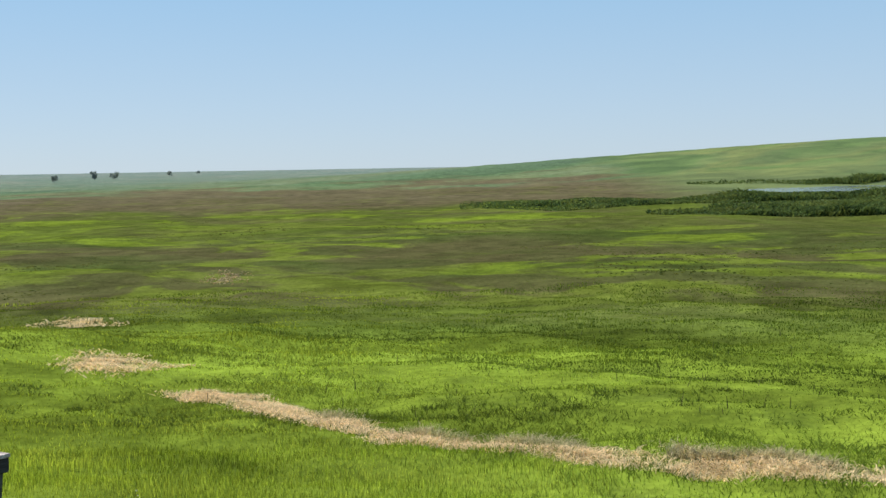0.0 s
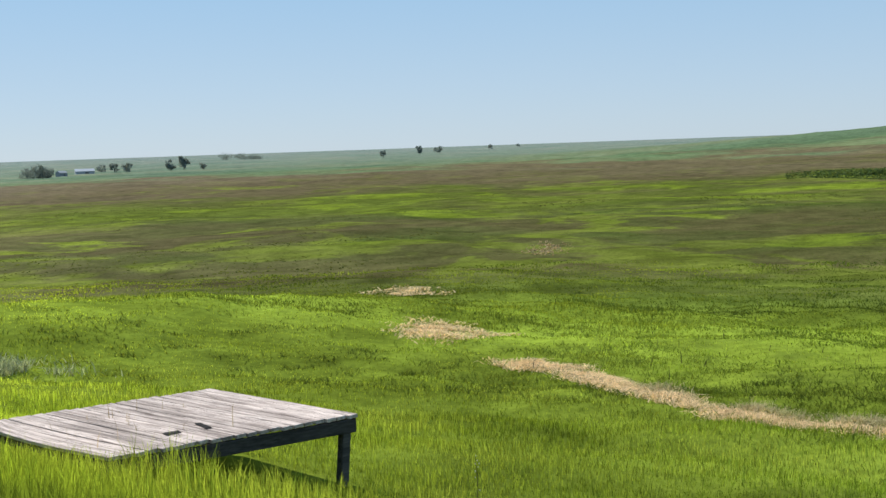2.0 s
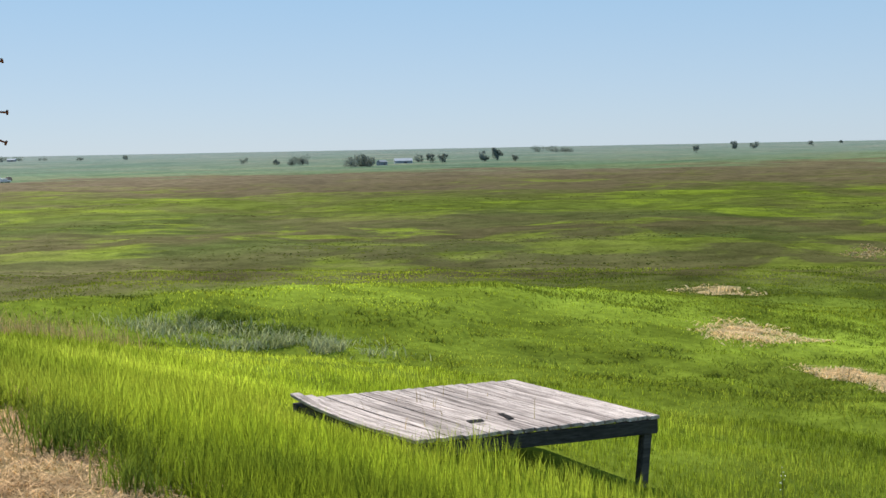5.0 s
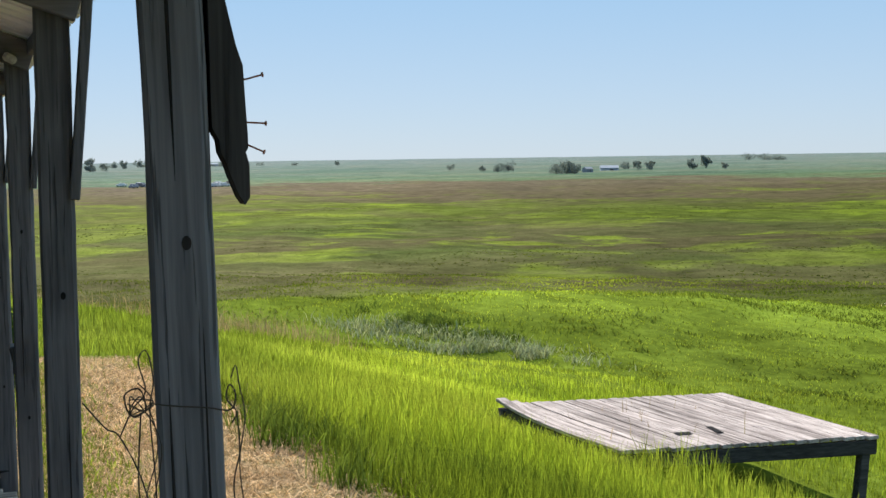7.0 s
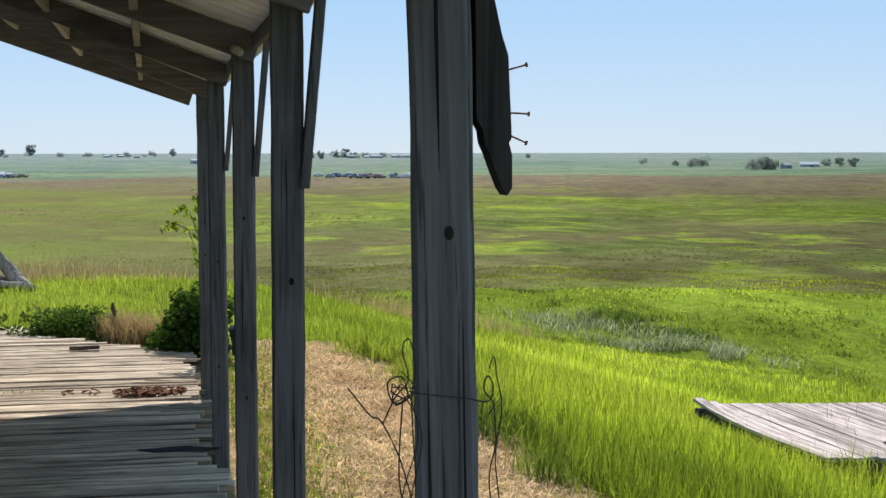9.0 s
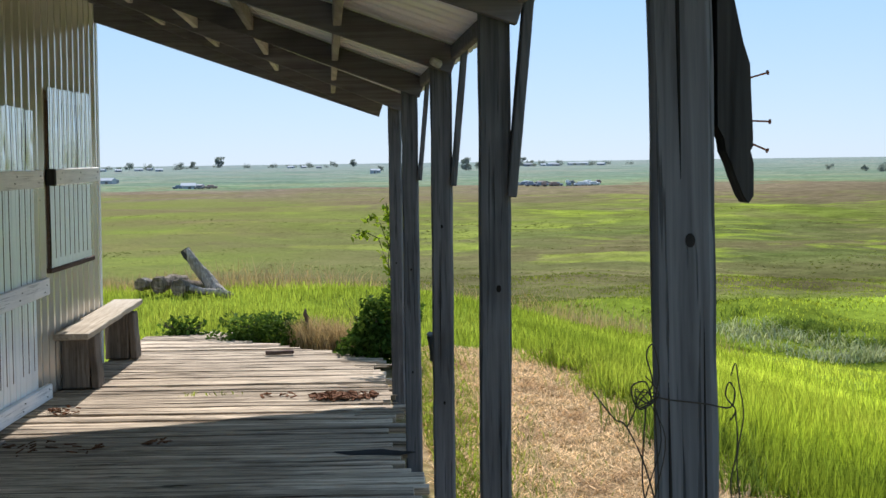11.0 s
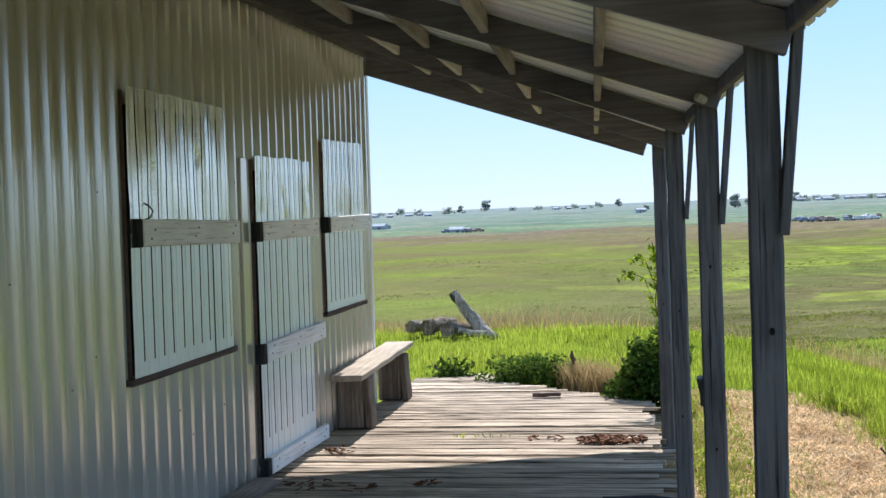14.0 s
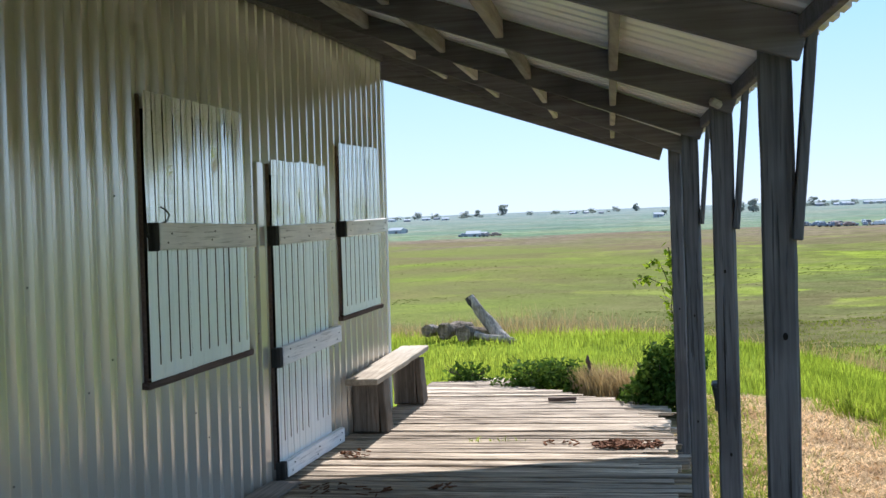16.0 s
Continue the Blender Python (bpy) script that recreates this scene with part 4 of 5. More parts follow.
def make_tree(at, height, spread, seed, label="distant broad cottonwood tree, haze put into its grey-green leaves"):
    rnd = random.Random(seed)
    tree = thing("tree", label, "tree", at, "far trees")
    lean = rnd.uniform(-0.06, 0.06)
    top = Vector((lean * height, 0, height * 0.55))
    bm = tube([(0, 0, -0.4), (0, 0, height * 0.12), (lean * height * 0.5, 0, height * 0.3), top], [height * 0.035, height * 0.028, height * 0.022, height * 0.01], 7)
    for k in range(5):
        t = rnd.uniform(0, 6.3)
        s = Vector((0, 0, height * rnd.uniform(0.2, 0.4)))
        e = s + Vector((math.cos(t) * spread * 0.6, math.sin(t) * spread * 0.6, height * rnd.uniform(0.15, 0.35)))
        tube([s, (s + e) / 2 + Vector((0, 0, height * 0.03)), e], [height * 0.014, height * 0.01, height * 0.004], 5, bm)
    part("trunk", bm, BARK, tree)
    bm = bmesh.new()
    lobes = [(Vector((rnd.uniform(-0.7, 0.7) * spread, rnd.uniform(-0.6, 0.6) * spread, height * rnd.uniform(0.14, 0.8))), spread * rnd.uniform(0.28, 0.5)) for _ in range(13)]
    for k in range(620):
        c, rad = rnd.choice(lobes)
        d = Vector((rnd.gauss(0, 1), rnd.gauss(0, 1), rnd.gauss(0, 0.8))).normalized() * rad * rnd.uniform(0.5, 1.1)
        p = c + d
        s = height * rnd.uniform(0.035, 0.075)
        m = Matrix.Translation(p) @ Euler((rnd.uniform(0, 6), rnd.uniform(0, 6), rnd.uniform(0, 6))).to_matrix().to_4x4()
        vs = [bm.verts.new(m @ Vector((sx * s, sy * s * 0.7, 0))) for sx, sy in ((-1, -0.6), (0.2, -1), (1, 0.2), (-0.1, 1))]
        bm.faces.new(vs)
    part("crown", bm, HAZYLEAF, tree)


# direction, drop below the eye, height, half width
TREES = ((39.5, -0.0064, 8, 5), (41.2, -0.0044, 12, 7), (42.05, -0.0047, 11, 8), (44.5, -0.0028, 9, 6), (45.8, -0.0014, 7, 5),
         (26.65, -0.0104, 6, 4), (27.2, -0.0107, 7, 4), (27.75, -0.011, 7, 4), (29.7, -0.0107, 9, 4), (30.3, -0.0100, 12, 5), (31.15, -0.011, 5, 3),
         (18.5, -0.0089, 5, 5), (20.0, -0.0102, 5, 3), (20.75, -0.0109, 6, 5), (21.2, -0.0109, 7, 6), (23.4, -0.0128, 6, 5), (23.9, -0.0130, 8, 5), (24.3, -0.0130, 7, 4),
         (13.2, -0.0038, 7, 6), (2.0, -0.0062, 16, 8), (1.4, -0.0060, 12, 7), (2.6, -0.0060, 9, 6), (-9.5, -0.0014, 26, 13), (-11.3, -0.0018, 14, 12), (-10.7, -0.0018, 15, 9),
         (3.5, -0.0040, 12, 8), (4.6, -0.0030, 16, 9), (5.5, -0.0030, 9, 8), (7.9, -0.0030, 8, 12), (8.6, -0.0030, 7, 10), (-3.3, -0.0017, 16, 8), (-4.2, -0.002, 11, 9), (-5.3, -0.002, 10, 9), (-2.0, -0.006, 8, 4),
         (-13.5, -0.0022, 14, 11), (-12.7, -0.0022, 12, 10), (6.4, -0.0030, 9, 9), (5.0, -0.0030, 10, 8), (4.1, -0.0033, 13, 9), (3.0, -0.0036, 10, 8), (-7.0, -0.002, 8, 9), (-8.2, -0.002, 9, 9), (9.6, -0.0031, 6, 9), (32.2, -0.0040, 9, 12), (32.9, -0.0040, 9, 12), (33.5, -0.0042, 8, 10), (11.2, -0.0036, 6, 7))
# shelter belts round the far farms: first and last direction, drop, count
BELTS = ((-15.2, -12.4, -0.0021, 9), (-11.7, -10.5, -0.0024, 5), (-7.3, -3.9, -0.0018, 11), (2.6, 8.8, -0.0031, 12), (23.2, 24.4, -0.0128, 4), (31.9, 33.8, -0.0040, 5))
belt_rng = random.Random(63)
for a0, a1, el, count in BELTS:
    for k in range(count):
        TREES += ((belt_rng.uniform(a0, a1), el + belt_rng.uniform(-0.0006, 0.0002), belt_rng.uniform(3.5, 6.5), belt_rng.uniform(4, 9)),)
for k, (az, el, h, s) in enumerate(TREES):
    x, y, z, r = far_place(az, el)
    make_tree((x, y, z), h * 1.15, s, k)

PALE = metal_paint("pale_barn_metal", (0.36, 0.39, 0.42), 0.8)
GREYROOF = metal_paint("grey_roof_metal", (0.24, 0.26, 0.28), 0.85)
DARKBARN = metal_paint("dark_barn_paint", (0.13, 0.12, 0.12), 0.7)


def make_barn(at, length, width, height, turn, wall, roof, label):
    barn = thing("farm_shed", label, "shed", at, "far farm sheds", turn=turn)
    part("wall", block((length, width, height), pose(0, 0, height / 2 - 0.2), 0.02), wall, barn)
    bm = bmesh.new()
    rise = width * 0.28
    pts = [(-0.52, -0.56, 0), (-0.52, 0, 1), (-0.52, 0.56, 0)]
    a = [bm.verts.new((p[0] * length, p[1] * width, height - 0.2 + p[2] * rise)) for p in pts]
    b = [bm.verts.new((-p[0] * length, p[1] * width, height - 0.2 + p[2] * rise)) for p in pts]
    bm.faces.new((a[0], b[0], b[1], a[1]))
    bm.faces.new((a[1], b[1], b[2], a[2]))
    bm.faces.new((a[2], b[2], b[0], a[0]))
    bm.faces.new(a)
    bm.faces.new(b[::-1])
    part("roof", bm, roof, barn)
    part("door", block((length * 0.2, 0.06, height * 0.7), pose(length * 0.1, -width / 2 - 0.03, height * 0.35 - 0.2), 0.01), DARKBARN, barn)


for k, (az, el, ln, wd, ht, tone) in enumerate(((25.9, -0.0112, 14, 7, 2.6, PALE), (24.9, -0.0120, 6, 5, 2.4, GREYROOF), (7.0, -0.0032, 20, 9, 4, PALE), (6.2, -0.0035, 13, 8, 3.2, GREYROOF),
                                               (7.5, -0.0030, 16, 9, 4, PALE), (-12.2, -0.0035, 13, 8, 3, PALE), (-14.0, -0.0035, 12, 8, 3, GREYROOF), (-4.9, -0.0028, 10, 7, 2.6, GREYROOF), (-2.2, -0.0070, 9, 7, 3, PALE),
                                               (-14.5, -0.0130, 10, 6, 2.5, PALE), (-14.2, -0.0128, 5, 4, 2.2, GREYROOF), (4.9, -0.0035, 16, 9, 4, GREYROOF), (-10.9, -0.0178, 6, 4, 1.5, PALE), (-10.4, -0.0176, 4, 3, 1.3, PALE),
                                               (-13.1, -0.0030, 16, 8, 3, PALE), (-12.6, -0.0028, 11, 8, 3, GREYROOF), (-14.7, -0.0030, 14, 8, 3, PALE), (-6.2, -0.0024, 14, 8, 3, PALE), (-5.6, -0.0024, 10, 8, 3, GREYROOF), (-2.35, -0.0078, 7, 6, 4, PALE), (6.0, -0.0034, 18, 9, 4, PALE), (5.6, -0.0034, 9, 8, 3, PALE), (8.3, -0.0032, 14, 8, 3, GREYROOF))):
    x, y, z, r = far_place(az, el)
    make_barn((x, y, z), ln, wd, ht, rng.uniform(-0.5, 0.5), tone, PALE if k % 2 == 0 else tone, "distant pale metal farm shed with a low gable")

JUNK = [metal_paint("junk_paint", c, 0.5) for c in ((0.20, 0.23, 0.28), (0.62, 0.62, 0.60), (0.30, 0.20, 0.16), (0.14, 0.14, 0.15))]
RUBBER = metal_paint("tyre_rubber", (0.02, 0.02, 0.02), 0.8)


def make_car(at, turn, paint, k):
    car = thing("parked_car", "old derelict car parked in a far scrap yard", "car", at, "scrap yard cars", turn=turn)
    ln = 4.2 + (k % 3) * 0.5
    bm = block((ln, 1.8, 0.75), pose(0, 0, 0.75), 0.12)
    part("body", bm, paint, car)
    bm = block((ln * 0.5, 1.6, 0.6), pose(-ln * 0.06, 0, 1.38), 0.16)
    part("cabin", bm, paint, car)
    for sx in (-0.3, 0.3):
        for sy in (-0.8, 0.8):
            part("wheel", tube([(ln * sx, sy - 0.1, 0.33), (ln * sx, sy + 0.1, 0.33)], 0.33, 10), RUBBER, car)


for k in range(40):
    if k < 34:
        az, el = rng.uniform(3.0, 8.2), rng.uniform(-0.0206, -0.0178)
    else:
        az, el = rng.uniform(-11.4, -9.6), rng.uniform(-0.0186, -0.0176)
    x, y, z, r = far_place(az, el)
    make_car((x, y, z - 0.05), rng.uniform(0, 3), JUNK[k % 4], k)

# ---- shed openings ----


def dents(y0, y1, seed, amount=0.03, drop=0.0):
    def f(y):
        q = (y - y0) / (y1 - y0)
        return drop * q + amount * noise.noise((y * 4.0, seed, 0.3))
    return f


FLUTE = ((0.0, 0.0), (0.28, 0.0), (0.30, 0.16), (0.34, 0.16), (0.36, 0.0), (0.80, 0.0), (0.83, -0.09), (0.92, -0.09))


def make_shutter(name, y0, y1, z0, z1, seed, label, drop, bars, seams, sill=True, category="shutter", joint=0.5):
    """Ribbed sheets nailed over an opening; seams are the shares of the width where one sheet ends."""
    s = thing(name, label, category, (0, 0, 0), "boarded openings")
    s.matrix_world = LEAN
    # dark strip standing in for the shadow line at the sheet's edge
    part("side_board", block((0.024, 0.012, z1 - z0 - 0.04), pose(0.046, y0 + 0.016, (z0 + z1) / 2), 0.004, 0.002, 6, 2), BROWNTRIM, s, "dark strip added for the shadow at the sheet's edge")
    split = z0 + (z1 - z0) * joint
    # near-black sheet added so that the slits between ribs read as shade
    part("backing_board", block((0.004, y1 - y0 - 0.05, z1 - z0 - 0.12), pose(0.047, (y0 + y1) / 2, (z0 + z1) / 2 - 0.03), 0), KNOT_AND_SHADE, s, "near-black sheet added behind the gaps to darken them")
    for piece, low, tone in (("upper_sheet", False, SHUTTER), ("lower_sheet", True, SKYSHEET)):
        cuts = (0.0,) + seams[1 if low else 0] + (1.0,)
        for k, (qa, qb) in enumerate(zip(cuts, cuts[1:])):
            ya, yb = y0 + 0.02 + (y1 - y0 - 0.03) * qa, y0 + 0.02 + (y1 - y0 - 0.03) * qb - 0.010
            off = 0.068 + 0.004 * ((k + int(seed)) % 2)
            if low:
                b = ribbed(ya, yb, z0 + 0.010 * (k % 2), split, 0.118, 0.026, off, None, 0.0, 8, True, FLUTE)
            else:
                b = ribbed(ya, yb, split - 0.05, z1 + 0.010 * (k % 2), 0.112, 0.024, off, dents(y0, y1, seed, 0.010, drop), 0.004 * (1 - 2 * (k % 2)), 26, True, FLUTE)
                rnd = random.Random(int(seed) * 10 + k)
                # small sharp dents left by knocks
                for _ in range(3):
                    cy, cz, deep, rad = rnd.uniform(ya, yb), rnd.uniform(split, z1), rnd.uniform(0.003, 0.006), rnd.uniform(0.015, 0.03)
                    for v in b.verts:
                        d2 = ((v.co.y - cy) / rad) ** 2 + ((v.co.z - cz) / (rad * 2.2)) ** 2
                        v.co.x -= deep * math.exp(-d2)
            part(piece, b, tone, s, "ribbed metal sheet tinted pale blue for reflected sky" if low else "dented ribbed metal sheet")
    if sill:
        part("sill", between((0.058, y0 - 0.02, z0), (0.058, y1 + 0.02, z0 + 0.01), (0.05, 0.035)), BROWNTRIM, s, "reddish-brown sill board")
    for ya, yb, za, zb, hh in bars:
        bar = part("bar", between((0.094, ya, za), (0.093, yb, zb), (0.040, hh), 0.005, 0.003, 8), BAR, s, "bleached wooden crossbar")
        for yy in (ya + 0.1, (ya + yb) / 2, yb - 0.1):
            for dz in (-0.02, 0.025):
                part("nail", tube([(0.111, yy + dz, (za + zb) / 2 + dz), (0.118, yy + dz, (za + zb) / 2 + dz)], 0.005, 6), DARKMETAL, bar)
        part("end_block", between((0.08, ya - 0.06, za), (0.08, ya - 0.002, za), (0.06, hh * 1.04), 0.004, 0.002, 1), CHAR, s, "dark end block")
    return s


make_shutter("window_shutter", 6.37, 7.72, 0.85, 2.30, 1.0, "window boarded up with dented ribbed metal sheets and a crossbar", -0.03,
             ((6.46, 7.76, 1.58, 1.555, 0.135),), ((0.37,), (0.38, 0.79)))
make_shutter("window_shutter", 9.60, 10.70, 0.89, 2.20, 2.0, "small window boarded up with ribbed metal and a crossbar", 0.0,
             ((9.64, 10.80, 1.56, 1.57, 0.115),), ((0.66,), ()))
make_shutter("boarded_door", 8.13, 9.27, 0.04, 2.02, 3.0, "shed door closed with pale ribbed metal and three crossbars", 0.0,
             ((8.17, 9.34, 1.545, 1.55, 0.12), (8.17, 9.42, 0.775, 0.80, 0.12), (8.19, 9.42, 0.055, 0.055, 0.105)), ((0.5, 0.86), (0.62,)), False, "door", 0.76)
hook = part("iron_hook", tube([(0.085, 6.49, 1.64), (0.115, 6.51, 1.655), (0.125, 6.52, 1.685), (0.115, 6.50, 1.71), (0.10, 6.475, 1.725)], 0.0045, 6), DARKMETAL)
tagged(hook, "small bent iron hook above the crossbar", "hook")
part("door_jamb", block((0.03, 0.10, 2.05), pose(0.034, 8.02, 0.98), 0.004, 0.002, 6, 2), SIDING, shed, "pale metal strip beside the door").matrix_local = LEAN

# dark screw heads in the siding
for k, (sy, sz) in enumerate(((5.20, 0.62), (5.82, 0.90), (6.12, 1.78), (6.05, 1.02), (6.96, 0.62), (7.12, 0.46), (7.58, 0.55), (5.35, 1.40), (7.88, 1.30), (7.92, 0.95), (7.86, 1.85), (9.45, 1.4), (9.44, 0.7), (5.0, 2.2), (8.0, 0.5))):
    part("screw", tube([(0.045, sy, sz), (0.050, sy, sz)], 0.0045, 8), DARKMETAL, shed, "dark screw head").matrix_local = LEAN

# ---- bench ----
bench = thing("bench", "rough plank bench on two thick timber slab legs", "bench", (0.150, 10.50, 0), turn=radians(1.6))
part("seat", block((0.25, 1.92, 0.045), pose(0.012, 0.0, 0.435, 1.2, 0, 0), 0.006, 0.006, 10, 1), wood("seat_wood", (0.26, 0.21, 0.15), (0.55, 0.47, 0.36), 1), bench, "sun-bleached thick seat plank")
for yy in (-0.62, 0.74):
    leg = part("leg", block((0.20, 0.22, 0.40), pose(-0.025, yy, 0.20), 0.012, 0.012, 4, 2), wood("slab_wood", (0.085, 0.068, 0.052), (0.27, 0.22, 0.17), 2), bench, "dark rough-sawn slab leg")
    part("slab", block((0.055, 0.19, 0.39), pose(0.105, yy - 0.005, 0.195, 0, -3, 0), 0.008, 0.008, 4, 2), leg.data.materials[0], leg)

# ---- post fittings ----
for y in POST_Y[1:4]:
    x = POST_AT[y]
    b = thing("post_brace", "thin weathered board nailed beside a post", "brace", (x, y, 1.5), "post braces")
    part("board", between((0.052, -0.02, 0.03), (0.108, -0.045, 0.62), (0.09, 0.026), 0.003, 0.002, 6, up=(1, 0, 0)), POST, b)
b = thing("broken_brace", "charred broken board with three rusty nails sticking out", "brace", (3.0445, 2.37, 1.503))
bm = bmesh.new()
OUT = ((0.043, 0.62), (0.052, 0.34), (0.062, 0.32), (0.075, 0.26), (0.083, 0.235), (0.085, 0.19), (0.087, 0.15), (0.087, 0.135), (0.084, 0.13), (0.088, 0.115), (0.088, 0.075), (0.082, 0.066), (0.076, 0.075), (0.066, 0.10),
       (0.061, 0.115), (0.054, 0.13), (0.052, 0.145), (0.044, 0.16), (0.043, 0.30))
front = [bm.verts.new((u, -0.03, v)) for u, v in OUT]
back = [bm.verts.new((u, 0.015, v)) for u, v in OUT]
bm.faces.new(front[::-1])
bm.faces.new(back)
for k in range(len(OUT)):
    j = (k + 1) % len(OUT)
    bm.faces.new((front[k], front[j], back[j], back[k]))
part("board", bm, CHAR, b, "charred splintered board")
for z, dz, x0 in ((0.223, 0.005, 0.083), (0.166, -0.001, 0.086), (0.134, -0.008, 0.083)):
    n = part("nail", tube([(x0, -0.01, z - dz), (x0 + 0.025, -0.012, z + dz * 0.4), (x0 + 0.0265, -0.012, z + dz * 0.5)], [0.0013, 0.0013, 0.0013], 6), RUST, b, "rusty bent nail")
    part("nail_head", tube([(x0 + 0.0255, -0.012, z + dz * 0.45), (x0 + 0.0275, -0.012, z + dz * 0.55)], 0.003, 8), RUST, n)
for (y, z, rad, side) in ((2.37, 1.525, 0.007, 0.008), (4.2, 1.28, 0.008, 0.01), (5.95, 1.36, 0.006, 0.0), (7.7, 1.03, 0.006, 0.0), (5.95, 0.62, 0.006, 0.004), (7.7, 0.45, 0.006, 0.0), (9.4, 0.93, 0.006, 0.0)):
    p = [q for q, yy in zip(posts, POST_Y) if yy == y][0]
    face = 0.0385 if y == 2.37 else 0.044
    kn = tube([(side, -face + 0.004, z + 0.15), (side, -face - 0.003, z + 0.15)], rad * 0.85, 10)
    for v in kn.verts:
        v.co.z = (v.co.z - z - 0.15) * 1.5 + z + 0.15
    part("knot", kn, KNOT_AND_SHADE, p, "dark knot")
# long drying cracks
for (y, x0, z0, z1) in ((2.37, 0.022, -0.1, 1.50), (2.37, -0.004, 1.60, 2.05), (2.37, -0.022, 0.9, 1.35), (4.2, 0.015, 0.2, 1.0), (5.95, -0.01, 0.7, 1.3)):
    p = [q for q, yy in zip(posts, POST_Y) if yy == y][0]
    pts = [(x0 + 0.004 * noise.noise((z0 + k * 0.07, y, 0)), -(0.0385 if y == 2.37 else 0.044) - 0.0008, 0.15 + z0 + (z1 - z0) * k / 14) for k in range(15)]
    part("crack", tube(pts, [0.0004 + 0.0022 * math.sin(math.pi * k / 14) for k in range(15)], 5), KNOT_AND_SHADE, p, "long drying crack")
box = thing("meter_box", "small dark tapered box fixed behind a post", "box", (2.775, 6.12, 0.79))
bm = block((0.085, 0.10, 0.19), None, 0.008, 0.003)
for v in bm.verts:
    if v.co.z < -0.05 and v.co.x < 0:
        v.co.x += 0.035
part("case", bm, DARKMETAL, box)
part("lid", block((0.07, 0.006, 0.10), pose(0.005, -0.053, 0.03), 0.002), DARKMETAL, box)
# pale tilted wooden block; insulator is only its given name
ins = thing("insulator", "pale tilted wooden block fixed at the top of a post", "insulator", (2.785, 5.85, 2.03))
part("body", block((0.05, 0.05, 0.034), pose(0, -0.02, 0, 10, 28, 12), 0.009, 0.002), BLOCKING, ins, "pale worn wooden block")
part("bolt", tube([(0, -0.045, 0), (0, 0.02, 0)], 0.005, 8), DARKMETAL, ins)

# wire tangled round the near post
wire = thing("fence_wire", "rusty fence wire looped and tangled round a post", "wire", (3.05, 2.37, 0))


def strand(points, rad=0.0012, label=""):
    fine = []
    pts = [Vector(p) for p in points]
    for k in range(len(pts) - 1):
        p0, p1, p2, p3 = pts[max(k - 1, 0)], pts[k], pts[k + 1], pts[min(k + 2, len(pts) - 1)]
        for s in range(6):
            t = s / 6
            fine.append(0.5 * ((2 * p1) + (p2 - p0) * t + (2 * p0 - 5 * p1 + 4 * p2 - p3) * t * t + (3 * p1 - p0 - 3 * p2 + p3) * t ** 3))
    fine.append(pts[-1])
    part("strand", tube(fine, rad * 0.78, 5), WIRE, wire, label)


strand([(-0.125, -0.10, 1.352), (-0.10, -0.10, 1.32), (-0.085, -0.10, 1.309), (-0.06, -0.10, 1.25), (-0.05, -0.10, 1.17), (-0.06, -0.09, 0.9), (-0.05, -0.09, 0.4), (-0.1, -0.1, -0.12)], 0.0013)
strand([(-0.085, -0.10, 1.309), (-0.07, -0.10, 1.34), (-0.055, -0.10, 1.36), (-0.062, -0.10, 1.395), (-0.052, -0.09, 1.405), (-0.045, -0.09, 1.37), (-0.05, -0.09, 1.33), (-0.045, -0.085, 1.22), (-0.055, -0.085, 1.1)])
strand([(-0.075, -0.09, 1.345), (-0.055, -0.09, 1.335), (-0.06, -0.085, 1.36), (-0.078, -0.09, 1.355), (-0.07, -0.09, 1.33), (-0.044, -0.07, 1.337)], 0.0014)
strand([(-0.048, -0.06, 1.338), (-0.02, -0.052, 1.331), (0.02, -0.052, 1.326), (0.048, -0.055, 1.322), (0.055, -0.05, 1.34), (0.048, -0.05, 1.352), (0.044, -0.05, 1.335), (0.056, -0.05, 1.318), (0.05, -0.05, 1.305)], 0.0014)
strand([(-0.06, -0.085, 1.33), (-0.065, -0.09, 1.24), (-0.052, -0.09, 1.16), (-0.055, -0.09, 1.0)], 0.0013)

strand([(0.056, -0.05, 1.318), (0.058, -0.052, 1.27), (0.050, -0.052, 1.22), (0.062, -0.055, 1.12), (0.055, -0.055, 1.0), (0.06, -0.05, 0.6)], 0.0012)
strand([(0.050, -0.05, 1.36), (0.056, -0.05, 1.375), (0.060, -0.05, 1.35), (0.066, -0.05, 1.31), (0.058, -0.05, 1.25), (0.066, -0.052, 1.15), (0.07, -0.05, 0.9)], 0.0011)
rnd = random.Random(41)
for k in range(2):
    j = [Vector((rnd.uniform(-0.012, 0.012), rnd.uniform(-0.01, 0.01), rnd.uniform(-0.014, 0.014))) for _ in range(7)]
    base = [Vector(p) for p in ((-0.07, -0.09, 1.36), (-0.055, -0.09, 1.34), (-0.075, -0.09, 1.325), (-0.06, -0.085, 1.345), (-0.05, -0.085, 1.30), (-0.055, -0.085, 1.2), (-0.05, -0.085, 1.05))]
    strand([p + q for p, q in zip(base, j)], 0.0010)

# ---- things on the deck ----
BARKBITS = wood("bark_bits", (0.07, 0.03, 0.016), (0.24, 0.11, 0.055), 0)


